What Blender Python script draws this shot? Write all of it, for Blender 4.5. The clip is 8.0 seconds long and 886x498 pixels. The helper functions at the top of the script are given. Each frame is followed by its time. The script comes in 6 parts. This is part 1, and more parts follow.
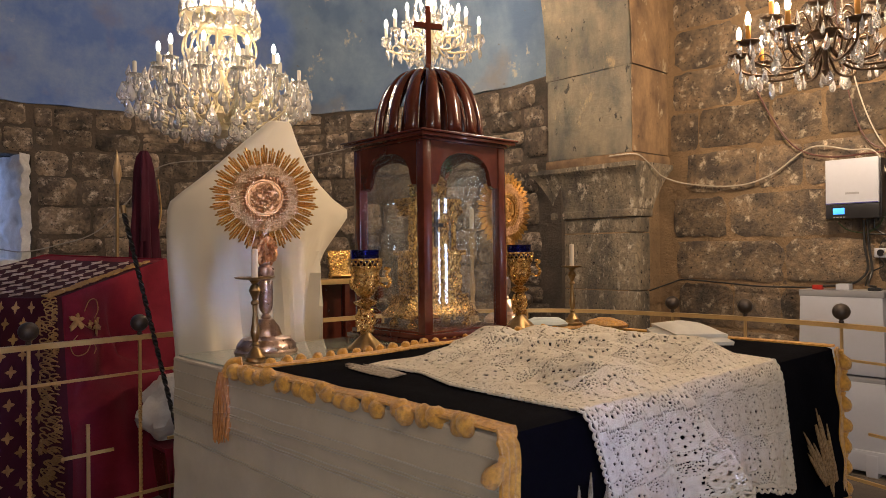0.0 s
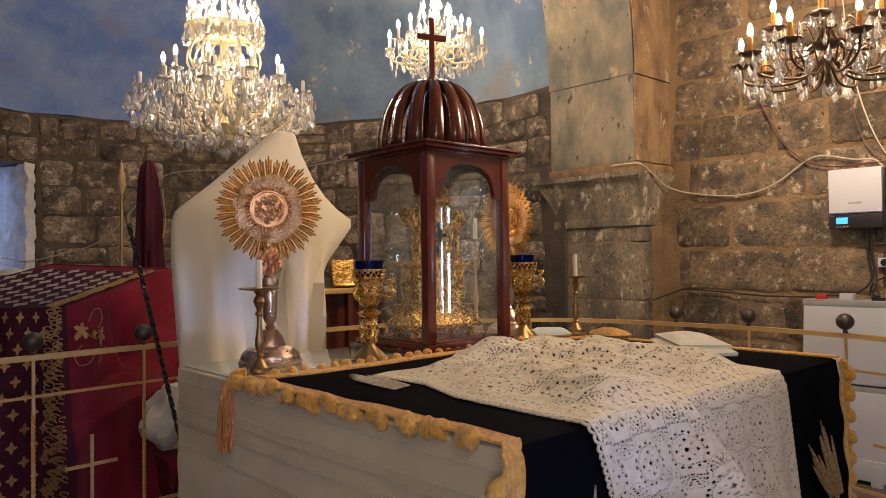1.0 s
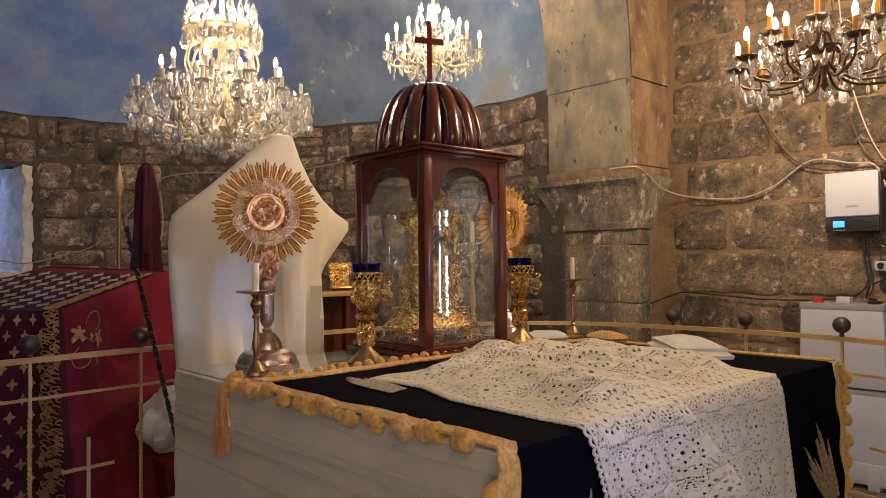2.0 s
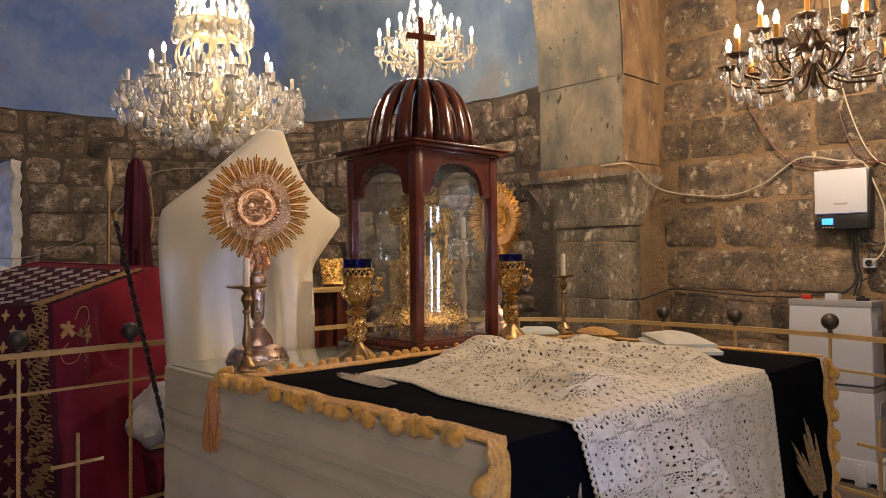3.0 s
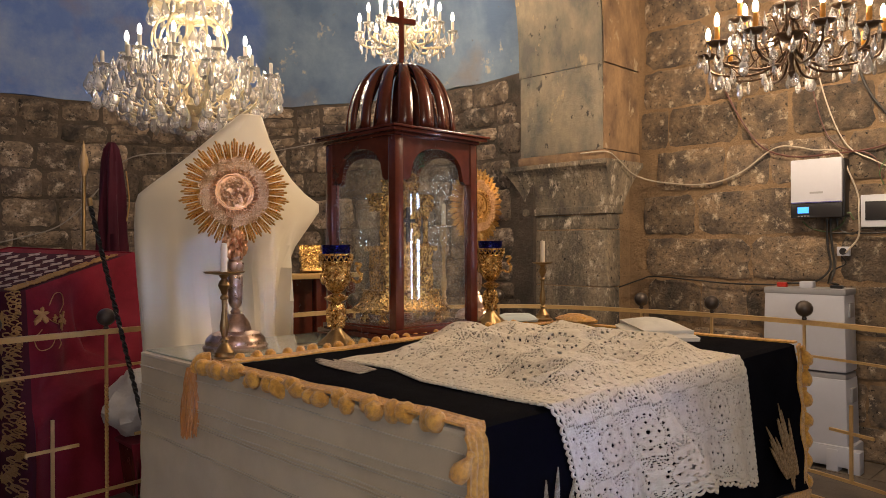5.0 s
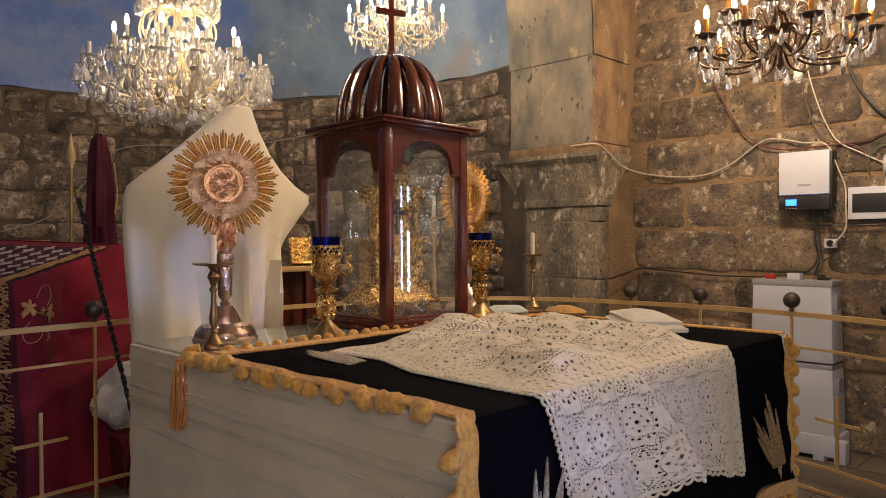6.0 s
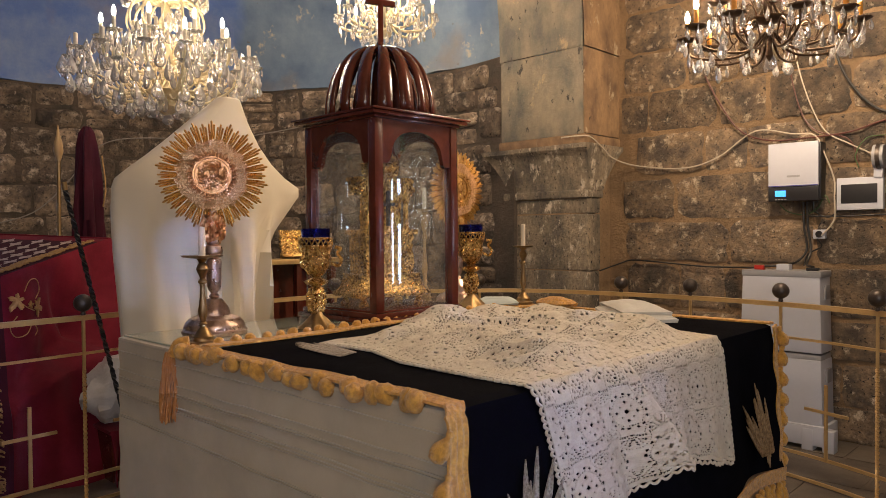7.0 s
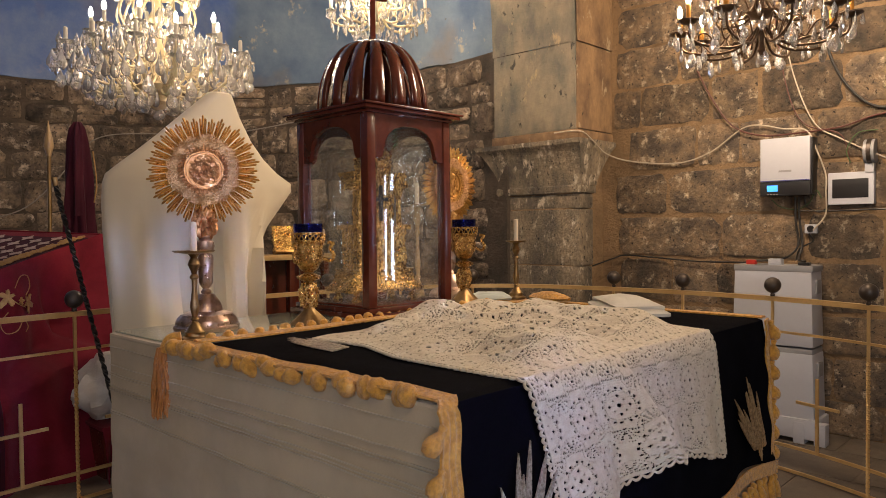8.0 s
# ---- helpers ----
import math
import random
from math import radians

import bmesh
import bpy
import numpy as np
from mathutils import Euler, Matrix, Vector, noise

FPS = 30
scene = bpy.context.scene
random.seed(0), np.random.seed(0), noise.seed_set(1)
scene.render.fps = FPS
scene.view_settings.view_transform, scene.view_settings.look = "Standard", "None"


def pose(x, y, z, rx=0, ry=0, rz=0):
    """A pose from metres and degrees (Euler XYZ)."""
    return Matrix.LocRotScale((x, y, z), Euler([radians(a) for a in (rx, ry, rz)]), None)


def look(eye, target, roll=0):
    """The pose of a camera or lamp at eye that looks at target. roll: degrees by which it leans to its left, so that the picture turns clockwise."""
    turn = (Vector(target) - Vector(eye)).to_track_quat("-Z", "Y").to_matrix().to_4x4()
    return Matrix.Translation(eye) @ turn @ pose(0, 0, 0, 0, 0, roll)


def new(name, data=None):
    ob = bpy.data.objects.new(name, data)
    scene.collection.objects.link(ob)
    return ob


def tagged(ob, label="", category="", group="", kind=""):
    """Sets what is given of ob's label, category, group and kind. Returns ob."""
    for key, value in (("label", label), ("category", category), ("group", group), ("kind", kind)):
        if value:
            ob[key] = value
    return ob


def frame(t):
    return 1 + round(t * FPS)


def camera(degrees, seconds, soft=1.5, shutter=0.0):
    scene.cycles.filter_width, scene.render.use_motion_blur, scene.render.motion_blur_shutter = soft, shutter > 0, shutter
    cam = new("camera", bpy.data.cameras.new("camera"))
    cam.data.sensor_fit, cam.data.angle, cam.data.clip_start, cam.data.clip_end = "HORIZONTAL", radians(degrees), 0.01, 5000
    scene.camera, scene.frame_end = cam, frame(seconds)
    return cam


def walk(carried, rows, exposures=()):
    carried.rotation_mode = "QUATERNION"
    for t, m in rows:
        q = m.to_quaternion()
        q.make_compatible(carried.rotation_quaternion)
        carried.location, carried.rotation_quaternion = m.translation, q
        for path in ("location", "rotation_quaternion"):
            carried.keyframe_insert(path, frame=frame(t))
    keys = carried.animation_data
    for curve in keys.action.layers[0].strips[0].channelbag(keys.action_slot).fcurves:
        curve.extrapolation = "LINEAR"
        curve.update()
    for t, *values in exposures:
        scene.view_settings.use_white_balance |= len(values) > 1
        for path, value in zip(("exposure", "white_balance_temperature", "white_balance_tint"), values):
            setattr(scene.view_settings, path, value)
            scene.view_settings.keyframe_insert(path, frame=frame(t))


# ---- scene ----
cam = camera(63.1, 8.0, soft=0.72)
PATH = [
    (0, (-1.156, -1.052, 1.385), (0.196, 0.422, 1.395), -0.7),
    (0.5, (-1.16, -1.053, 1.393), (0.19, 0.423, 1.413), -0.7),
    (1, (-1.164, -1.055, 1.396), (0.183, 0.424, 1.428), -0.7),
    (1.5, (-1.163, -1.058, 1.399), (0.183, 0.421, 1.439), -0.7),
    (3, (-1.162, -1.064, 1.394), (0.205, 0.396, 1.424), -0.5),
    (3.5, (-1.16, -1.062, 1.393), (0.216, 0.39, 1.414), -0.4),
    (4, (-1.158, -1.061, 1.389), (0.227, 0.381, 1.403), -0.3),
    (4.5, (-1.156, -1.06, 1.388), (0.24, 0.372, 1.393), -0.3),
    (6, (-1.156, -1.062, 1.383), (0.269, 0.341, 1.359), -0.3),
    (6.5, (-1.153, -1.061, 1.378), (0.281, 0.333, 1.343), -0.4),
    (7, (-1.149, -1.062, 1.376), (0.292, 0.324, 1.333), -0.5),
    (7.5, (-1.147, -1.062, 1.374), (0.301, 0.317, 1.325), -0.6),
    (8, (-1.145, -1.061, 1.371), (0.309, 0.312, 1.317), -0.6),
]
walk(cam, [(t, look(eye, target, roll)) for t, eye, target, roll in PATH])

# ---- light ----
scene.view_settings.exposure = 0.0
world = bpy.data.worlds.new("world")
scene.world = world
world.use_nodes = True
sky = world.node_tree.nodes.new("ShaderNodeTexSky")
sky.sky_type, sky.sun_disc, sky.sun_elevation, sky.sun_rotation = "NISHITA", False, radians(45), radians(200)
world.node_tree.links.new(sky.outputs["Color"], world.node_tree.nodes["Background"].inputs["Color"])
world.node_tree.nodes["Background"].inputs["Strength"].default_value = 0.12


def lamp(name, kind, energy, color, m, **more):
    data = bpy.data.lights.new(name, kind)
    data.energy, data.color = energy, color
    for k, v in more.items():
        if k == "size":
            data.size = v
        elif k == "size_y":
            data.shape, data.size_y = "RECTANGLE", v
        elif k == "spread":
            data.spread = v
        elif k == "radius":
            data.shadow_soft_size = v
    ob = new(name, data)
    ob.matrix_world = m
    return ob


WARM = (1.0, 0.745, 0.515)
COOL = (0.5, 0.67, 1.0)
# daylight in the openings; south door and west window are added, out of view
lamp("daylight_apse_window", "AREA", 5, (0.3, 0.46, 1.0), look((0.12, 7.2, 1.9), (0.3, 4, 1.2)), size=0.5, size_y=0.95)
# narrow beam added for the bluish lace front; its doorway is assumed
lamp("daylight_south_beam", "AREA", 3.6, (0.36, 0.48, 1.0), look((-0.9, -6.98, 1.5), (0.12, 0.0, 0.95)), size=0.6, size_y=1.5, spread=radians(18))
# side fill added from the left; no window is known on this wall
lamp("daylight_west_fill", "AREA", 68, (0.74, 0.83, 1.0), look((-3.6, -3.2, 2.0), (0.4, 0.0, 1.0)), size=1.1, size_y=1.7)
lamp("daylight_slit_window", "AREA", 22, COOL, look((4.03, -2.12, 1.4), (0.0, -2.12, 1.4)), size=0.17, size_y=1.12)
# the lit chandeliers
lamp("light_large_chandelier", "POINT", 205, WARM, pose(0.99, 3.45, 3.05), radius=0.25)
lamp("light_large_chandelier_bulbs", "POINT", 36, WARM, pose(0.99, 3.45, 2.6), radius=0.45)
lamp("light_far_chandelier", "POINT", 76, WARM, pose(2.48, 3.0, 3.38), radius=0.2)
lamp("light_bronze_chandelier", "POINT", 215, WARM, pose(2.533, 0.246, 2.95), radius=0.2)
# warm fill added behind the camera; no chandelier is built or known there
lamp("fill_nave_warm", "POINT", 115, WARM, pose(-1.6, -2.6, 3.2), radius=0.3)

# ---- materials ----


def mat(name, base, rough=0.6, metal=0.0, alt=None, scale=6.0, fine=60.0, mix=0.5, bump=0.15, bump_scale=80.0, dist=0.01,
        sheen=0.0, coat=0.0, spec=0.5, spots=None, spot_scale=9.0, spot_at=0.62, rand=0.0, rough_var=0.1, detail=5, world=False, stretch=None, spot_soft=0.06, pits=None, pit_scale=70.0, pit_at=0.64, grain=0.35):
    """Base colour broken up at two scales, optional spots with their own outline, and relief."""
    m = bpy.data.materials.new(name)
    m.use_nodes = True
    nt = m.node_tree
    b = nt.nodes["Principled BSDF"]
    b.inputs["Metallic"].default_value = metal
    b.inputs["Sheen Weight"].default_value = sheen
    b.inputs["Coat Weight"].default_value = coat
    b.inputs["Specular IOR Level"].default_value = spec
    co = nt.nodes.new("ShaderNodeNewGeometry").outputs["Position"] if world else nt.nodes.new("ShaderNodeTexCoord").outputs["Object"]
    if stretch:
        mul = nt.nodes.new("ShaderNodeVectorMath")
        mul.operation = "MULTIPLY"
        nt.links.new(co, mul.inputs[0])
        mul.inputs[1].default_value = stretch
        co = mul.outputs[0]
    if rand:
        info = nt.nodes.new("ShaderNodeObjectInfo")
        add = nt.nodes.new("ShaderNodeVectorMath")
        add.operation = "MULTIPLY_ADD"
        comb = nt.nodes.new("ShaderNodeCombineXYZ")
        for k in range(3):
            nt.links.new(info.outputs["Random"], comb.inputs[k])
        nt.links.new(comb.outputs[0], add.inputs[0])
        add.inputs[1].default_value = (37, 53, 71)
        nt.links.new(co, add.inputs[2])
        co = add.outputs[0]

    def noise_tex(sc, det=5, rg=0.6):
        n = nt.nodes.new("ShaderNodeTexNoise")
        n.inputs["Scale"].default_value, n.inputs["Detail"].default_value, n.inputs["Roughness"].default_value = sc, det, rg
        nt.links.new(co, n.inputs["Vector"])
        return n.outputs["Fac"]

    def ramp(fac, a, c):
        r = nt.nodes.new("ShaderNodeMapRange")
        r.inputs["From Min"].default_value, r.inputs["From Max"].default_value = a, c
        nt.links.new(fac, r.inputs["Value"])
        return r.outputs[0]

    def blend(fac, a, c):
        x = nt.nodes.new("ShaderNodeMix")
        x.data_type = "RGBA"
        for sock, v in ((x.inputs[0], fac), (x.inputs[6], a), (x.inputs[7], c)):
            if isinstance(v, (tuple, list)):
                sock.default_value = (*v, 1)
            elif isinstance(v, float):
                sock.default_value = v
            else:
                nt.links.new(v, sock)
        return x.outputs[2]

    alt = alt or tuple(c * 0.72 for c in base)
    col = blend(ramp(noise_tex(scale, detail), 0.38, 0.64), base, blend(mix, base, alt))
    col = blend(ramp(noise_tex(fine, 3), 0.35, 0.75), col, blend(grain, col, alt))
    if spots:
        col = blend(ramp(noise_tex(spot_scale, 8, 0.72), spot_at, spot_at + spot_soft), col, spots)
    if pits:
        col = blend(ramp(noise_tex(pit_scale, 4, 0.7), pit_at, pit_at + 0.05), col, pits)
    if rand:
        hs = nt.nodes.new("ShaderNodeHueSaturation")
        nt.links.new(col, hs.inputs["Color"])
        rr = nt.nodes.new("ShaderNodeMapRange")
        nt.links.new(info.outputs["Random"], rr.inputs["Value"])
        rr.inputs["To Min"].default_value, rr.inputs["To Max"].default_value = 1 - rand, 1 + rand
        nt.links.new(rr.outputs[0], hs.inputs["Value"])
        col = hs.outputs["Color"]
    nt.links.new(col, b.inputs["Base Color"])
    rv = nt.nodes.new("ShaderNodeMapRange")
    rv.inputs["To Min"].default_value, rv.inputs["To Max"].default_value = max(0.02, rough - rough_var), min(1, rough + rough_var)
    nt.links.new(noise_tex(scale * 3), rv.inputs["Value"])
    nt.links.new(rv.outputs[0], b.inputs["Roughness"])
    if bump:
        bp = nt.nodes.new("ShaderNodeBump")
        bp.inputs["Strength"].default_value, bp.inputs["Distance"].default_value = bump, dist
        nt.links.new(noise_tex(bump_scale, 8, 0.72), bp.inputs["Height"])
        nt.links.new(bp.outputs[0], b.inputs["Normal"])
    return m


def glow(name, color, strength):
    m = bpy.data.materials.new(name)
    m.use_nodes = True
    b = m.node_tree.nodes["Principled BSDF"]
    b.inputs["Base Color"].default_value = (*color, 1)
    b.inputs["Emission Color"].default_value = (*color, 1)
    b.inputs["Emission Strength"].default_value = strength
    return m


def glassy(name, tint, rough=0.0, ior=1.45, clear=1.0):
    m = bpy.data.materials.new(name)
    m.use_nodes = True
    b = m.node_tree.nodes["Principled BSDF"]
    b.inputs["Base Color"].default_value = (*tint, 1)
    b.inputs["Roughness"].default_value = rough
    b.inputs["IOR"].default_value = ior
    b.inputs["Transmission Weight"].default_value = clear
    return m


STONE = mat("basalt_stone", (0.34, 0.235, 0.14), 0.85, alt=(0.085, 0.068, 0.054), scale=5.5, fine=28, mix=1.0, bump=1.0, bump_scale=22,
            dist=0.04, spots=(0.56, 0.46, 0.33), spot_scale=12, spot_at=0.555, spot_soft=0.11, rand=0.4, detail=9, world=True, pits=(0.02, 0.017, 0.015), pit_scale=42, pit_at=0.6, grain=0.75)
STONE_APSE = mat("apse_stone", (0.33, 0.245, 0.17), 0.85, alt=(0.05, 0.04, 0.034), scale=5.0, fine=26, mix=1.0, bump=1.0, bump_scale=20,
                 dist=0.04, spots=(0.52, 0.43, 0.34), spot_scale=9, spot_at=0.54, spot_soft=0.12, rand=0.4, detail=9, world=True, pits=(0.02, 0.017, 0.015), pit_scale=34, pit_at=0.59, grain=0.75)
STONE_PIER = mat("pier_stone", (0.38, 0.3, 0.2), 0.85, alt=(0.08, 0.072, 0.062), scale=3.5, fine=45, mix=1.0, bump=1.0, bump_scale=24,
                 dist=0.035, spots=(0.6, 0.52, 0.4), spot_scale=11, spot_at=0.55, spot_soft=0.1, detail=9, world=True, stretch=(1, 1, 0.6), pits=(0.02, 0.017, 0.015), pit_scale=42, pit_at=0.61, grain=0.7)
MORTAR = mat("sandy_mortar", (0.36, 0.235, 0.125), 0.9, alt=(0.2, 0.13, 0.07), scale=3.0, fine=50, mix=1.0, bump=1.0, bump_scale=24, dist=0.04, spots=(0.13, 0.09, 0.06), spot_scale=9, spot_at=0.63, detail=8,
             pits=(0.04, 0.03, 0.02), pit_scale=55)
MORTAR_DARK = mat("old_mortar", (0.12, 0.09, 0.066), 0.9, alt=(0.05, 0.042, 0.034), scale=3, fine=50, mix=0.9, bump=1.0, bump_scale=22, dist=0.04)
PLASTER_GREY = mat("grey_pier_plaster", (0.29, 0.24, 0.165), 0.8, alt=(0.115, 0.112, 0.1), scale=4.2, fine=14, mix=1.0, bump=1.0, bump_scale=18, dist=0.02,
                   spots=(0.38, 0.29, 0.17), spot_scale=4.5, spot_at=0.6, detail=9, stretch=(1, 1, 0.6), pits=(0.05, 0.045, 0.04), pit_scale=12, pit_at=0.62)
PLASTER_OCHRE = mat("ochre_pier_plaster", (0.34, 0.215, 0.11), 0.85, alt=(0.13, 0.08, 0.05), scale=5.0, fine=30, mix=1.0, bump=0.7, bump_scale=22, dist=0.02,
                    spots=(0.46, 0.37, 0.24), spot_scale=6, spot_at=0.61, detail=9, stretch=(1, 1, 0.6), pits=(0.06, 0.045, 0.03), pit_scale=22, pit_at=0.66)
PLASTER_BLUE = mat("blue_plaster", (0.165, 0.225, 0.3), 0.8, alt=(0.07, 0.115, 0.2), scale=1.5, fine=9, mix=1.0, bump=0.5, bump_scale=14,
                   spots=(0.36, 0.33, 0.27), spot_scale=3.2, spot_at=0.615, detail=9, pits=(0.1, 0.1, 0.1), pit_scale=14, pit_at=0.68)


def second_coat(m, color):
    """A deeper blue coat of paint over one side of the vault, with a worn border and ochre stains."""
    nt = m.node_tree
    b = nt.nodes["Principled BSDF"]
    old = b.inputs["Base Color"].links[0].from_socket
    co = nt.nodes.new("ShaderNodeTexCoord").outputs["Object"]
    dot = nt.nodes.new("ShaderNodeVectorMath")
    dot.operation = "DOT_PRODUCT"
    nt.links.new(co, dot.inputs[0])
    dot.inputs[1].default_value = (-0.9, 1.0, 0.0)
    big = nt.nodes.new("ShaderNodeTexNoise")
    big.inputs["Scale"].default_value, big.inputs["Detail"].default_value = 1.3, 9
    nt.links.new(co, big.inputs["Vector"])
    add = nt.nodes.new("ShaderNodeMath")
    add.operation = "MULTIPLY_ADD"
    nt.links.new(big.outputs["Fac"], add.inputs[0])
    add.inputs[1].default_value = 1.1
    nt.links.new(dot.outputs["Value"], add.inputs[2])
    step = nt.nodes.new("ShaderNodeMapRange")
    step.inputs["From Min"].default_value, step.inputs["From Max"].default_value = 3.52, 3.72
    step.inputs["To Max"].default_value = 0.8
    nt.links.new(add.outputs[0], step.inputs["Value"])
    x = nt.nodes.new("ShaderNodeMix")
    x.data_type = "RGBA"
    nt.links.new(step.outputs[0], x.inputs[0])
    nt.links.new(old, x.inputs[6])
    # the deep coat itself is cloudy: rubbed pale in patches, darker in others
    cloud = nt.nodes.new("ShaderNodeTexNoise")
    cloud.inputs["Scale"].default_value, cloud.inputs["Detail"].default_value, cloud.inputs["Roughness"].default_value = 2.1, 10, 0.68
    nt.links.new(co, cloud.inputs["Vector"])
    pale = nt.nodes.new("ShaderNodeMapRange")
    pale.inputs["From Min"].default_value, pale.inputs["From Max"].default_value, pale.inputs["To Max"].default_value = 0.4, 0.66, 0.85
    nt.links.new(cloud.outputs["Fac"], pale.inputs["Value"])
    coat = nt.nodes.new("ShaderNodeMix")
    coat.data_type = "RGBA"
    nt.links.new(pale.outputs[0], coat.inputs[0])
    coat.inputs[6].default_value = (*color, 1)
    coat.inputs[7].default_value = (0.19, 0.25, 0.4, 1)
    nt.links.new(coat.outputs[2], x.inputs[7])
    stain = nt.nodes.new("ShaderNodeMapRange")
    stain.inputs["From Min"].default_value, stain.inputs["From Max"].default_value, stain.inputs["To Max"].default_value = 0.6, 0.7, 0.5
    nt.links.new(big.outputs["Fac"], stain.inputs["Value"])
    y = nt.nodes.new("ShaderNodeMix")
    y.data_type = "RGBA"
    nt.links.new(stain.outputs[0], y.inputs[0])
    nt.links.new(x.outputs[2], y.inputs[6])
    y.inputs[7].default_value = (0.2, 0.15, 0.11, 1)
    nt.links.new(y.outputs[2], b.inputs["Base Color"])


second_coat(PLASTER_BLUE, (0.058, 0.12, 0.36))
PAVING = mat("worn_paving", (0.16, 0.13, 0.1), 0.6, alt=(0.09, 0.075, 0.06), scale=3, fine=40, mix=0.8, bump=0.2, bump_scale=40, rand=0.15)
LIMEWASH = mat("limewashed_wall", (0.3, 0.24, 0.17), 0.9, alt=(0.18, 0.14, 0.1), scale=1.5, fine=25, mix=0.7, bump=0.4, bump_scale=25)
MAHOGANY = mat("varnished_mahogany", (0.125, 0.027, 0.014), 0.24, alt=(0.06, 0.013, 0.008), scale=5, fine=30, mix=0.8, bump=0.04, coat=0.5)
LINEN_THREAD = mat("linen_thread", (0.6, 0.53, 0.42), 0.9, alt=(0.42, 0.36, 0.27), scale=14, fine=400, bump=0.3, bump_scale=600, dist=0.001)
WHITE_CLOTH = mat("cream_linen", (0.57, 0.475, 0.335), 0.9, alt=(0.45, 0.37, 0.26), scale=5, mix=0.7, spec=0.2, fine=300, bump=0.25, bump_scale=700, dist=0.002, sheen=0.2)
VEIL = mat("cream_satin_veil", (0.74, 0.67, 0.52), 0.75, alt=(0.66, 0.58, 0.44), scale=2, fine=300, mix=0.4, bump=0.12, bump_scale=500, dist=0.002, sheen=0.2)
BLACK_VELVET = mat("black_velvet", (0.0022, 0.0022, 0.0035), 0.95, alt=(0.005, 0.005, 0.008), scale=8, fine=80, bump=0.2, bump_scale=300, dist=0.003, spec=0.03)
LACE = mat("white_crochet", (0.74, 0.67, 0.54), 0.95, alt=(0.56, 0.46, 0.33), scale=40, fine=400, bump=0.6, bump_scale=500, dist=0.003)
TRIM = mat("gold_braid", (0.8, 0.43, 0.07), 0.85, alt=(0.36, 0.15, 0.02), scale=70, fine=350, mix=0.7, sheen=0.3, bump=0.8, bump_scale=600, dist=0.004)
GOLD_CAST = mat("cast_gilt", (0.78, 0.5, 0.17), 0.27, 1.0, alt=(0.3, 0.16, 0.045), scale=35, fine=120, mix=1.0, bump=0.8, bump_scale=60, dist=0.008, rough_var=0.15)
GOLD = mat("gilt_brass", (0.75, 0.48, 0.17), 0.3, 1.0, alt=(0.45, 0.25, 0.08), scale=14, fine=120, mix=0.8, bump=0.35, bump_scale=90, dist=0.004, rough_var=0.15)
ROSE_GOLD = mat("rose_gold", (0.74, 0.42, 0.21), 0.36, 1.0, alt=(0.45, 0.2, 0.09), scale=14, fine=120, mix=0.7, bump=0.35, bump_scale=110, dist=0.004, rough_var=0.15)
BRASS = mat("brass_paint", (0.7, 0.48, 0.21), 0.45, 0.55, alt=(0.5, 0.32, 0.13), scale=10, fine=90, bump=0.08)
OLD_BRASS = mat("dull_brass", (0.36, 0.24, 0.11), 0.42, 1.0, alt=(0.2, 0.13, 0.06), scale=12, fine=90, bump=0.1)
SILVER = mat("tarnished_silver", (0.74, 0.57, 0.47), 0.3, 1.0, alt=(0.42, 0.29, 0.22), scale=20, fine=120, mix=0.8, bump=0.3, bump_scale=120, dist=0.004)
IRON = mat("dark_iron_ball", (0.1, 0.085, 0.075), 0.4, 0.7, alt=(0.06, 0.045, 0.035), scale=30, fine=120, bump=0.15)
BRONZE = mat("dark_bronze", (0.17, 0.11, 0.07), 0.38, 0.8, alt=(0.04, 0.026, 0.018), scale=20, fine=90, bump=0.15)
RED = mat("wine_red_velvet", (0.2, 0.012, 0.028), 0.85, alt=(0.1, 0.005, 0.014), scale=3, fine=120, mix=0.8, bump=0.3, bump_scale=300, dist=0.003, sheen=0.03, spec=0.2)
MAROON = mat("maroon_brocade", (0.055, 0.006, 0.016), 0.8, alt=(0.03, 0.004, 0.012), scale=6, fine=120, bump=0.25, bump_scale=200, dist=0.003, sheen=0.02, spec=0.2)
THREAD = mat("gold_thread", (0.5, 0.31, 0.12), 0.55, 0.5, alt=(0.3, 0.17, 0.06), scale=60, fine=300, bump=0.7, bump_scale=400, dist=0.003)
WAX = mat("ivory_wax", (0.75, 0.66, 0.5), 0.5, alt=(0.68, 0.58, 0.42), scale=10, fine=60, bump=0.05)
TURNED_WOOD = mat("pale_turned_wood", (0.46, 0.31, 0.15), 0.45, alt=(0.3, 0.18, 0.08), scale=8, fine=60, bump=0.1, stretch=(1, 1, 0.2))
COBALT = glassy("cobalt_glass", (0.03, 0.06, 0.6), 0.08)
PANE = glassy("clear_pane", (0.96, 0.98, 0.96), 0.0, 1.45, 0.985)
CRYSTAL = glassy("cut_crystal", (0.99, 0.98, 0.96), 0.02, 1.5, 0.74)
TABLE_GLASS = mat("green_table_glass", (0.5, 0.55, 0.45), 0.08, alt=(0.46, 0.5, 0.41), scale=2, fine=20, bump=0.0, coat=0.5)
PLASTIC = mat("white_plastic", (0.5, 0.51, 0.56), 0.45, alt=(0.45, 0.46, 0.5), scale=3, fine=40, mix=0.4, bump=0.03)
GREY_PLASTIC = mat("grey_plastic", (0.3, 0.3, 0.31), 0.5, alt=(0.25, 0.25, 0.26), scale=3, fine=40, bump=0.03)
DARK_PLASTIC = mat("dark_plastic", (0.018, 0.018, 0.02), 0.35, alt=(0.012, 0.012, 0.014), scale=5, fine=40, bump=0.03)
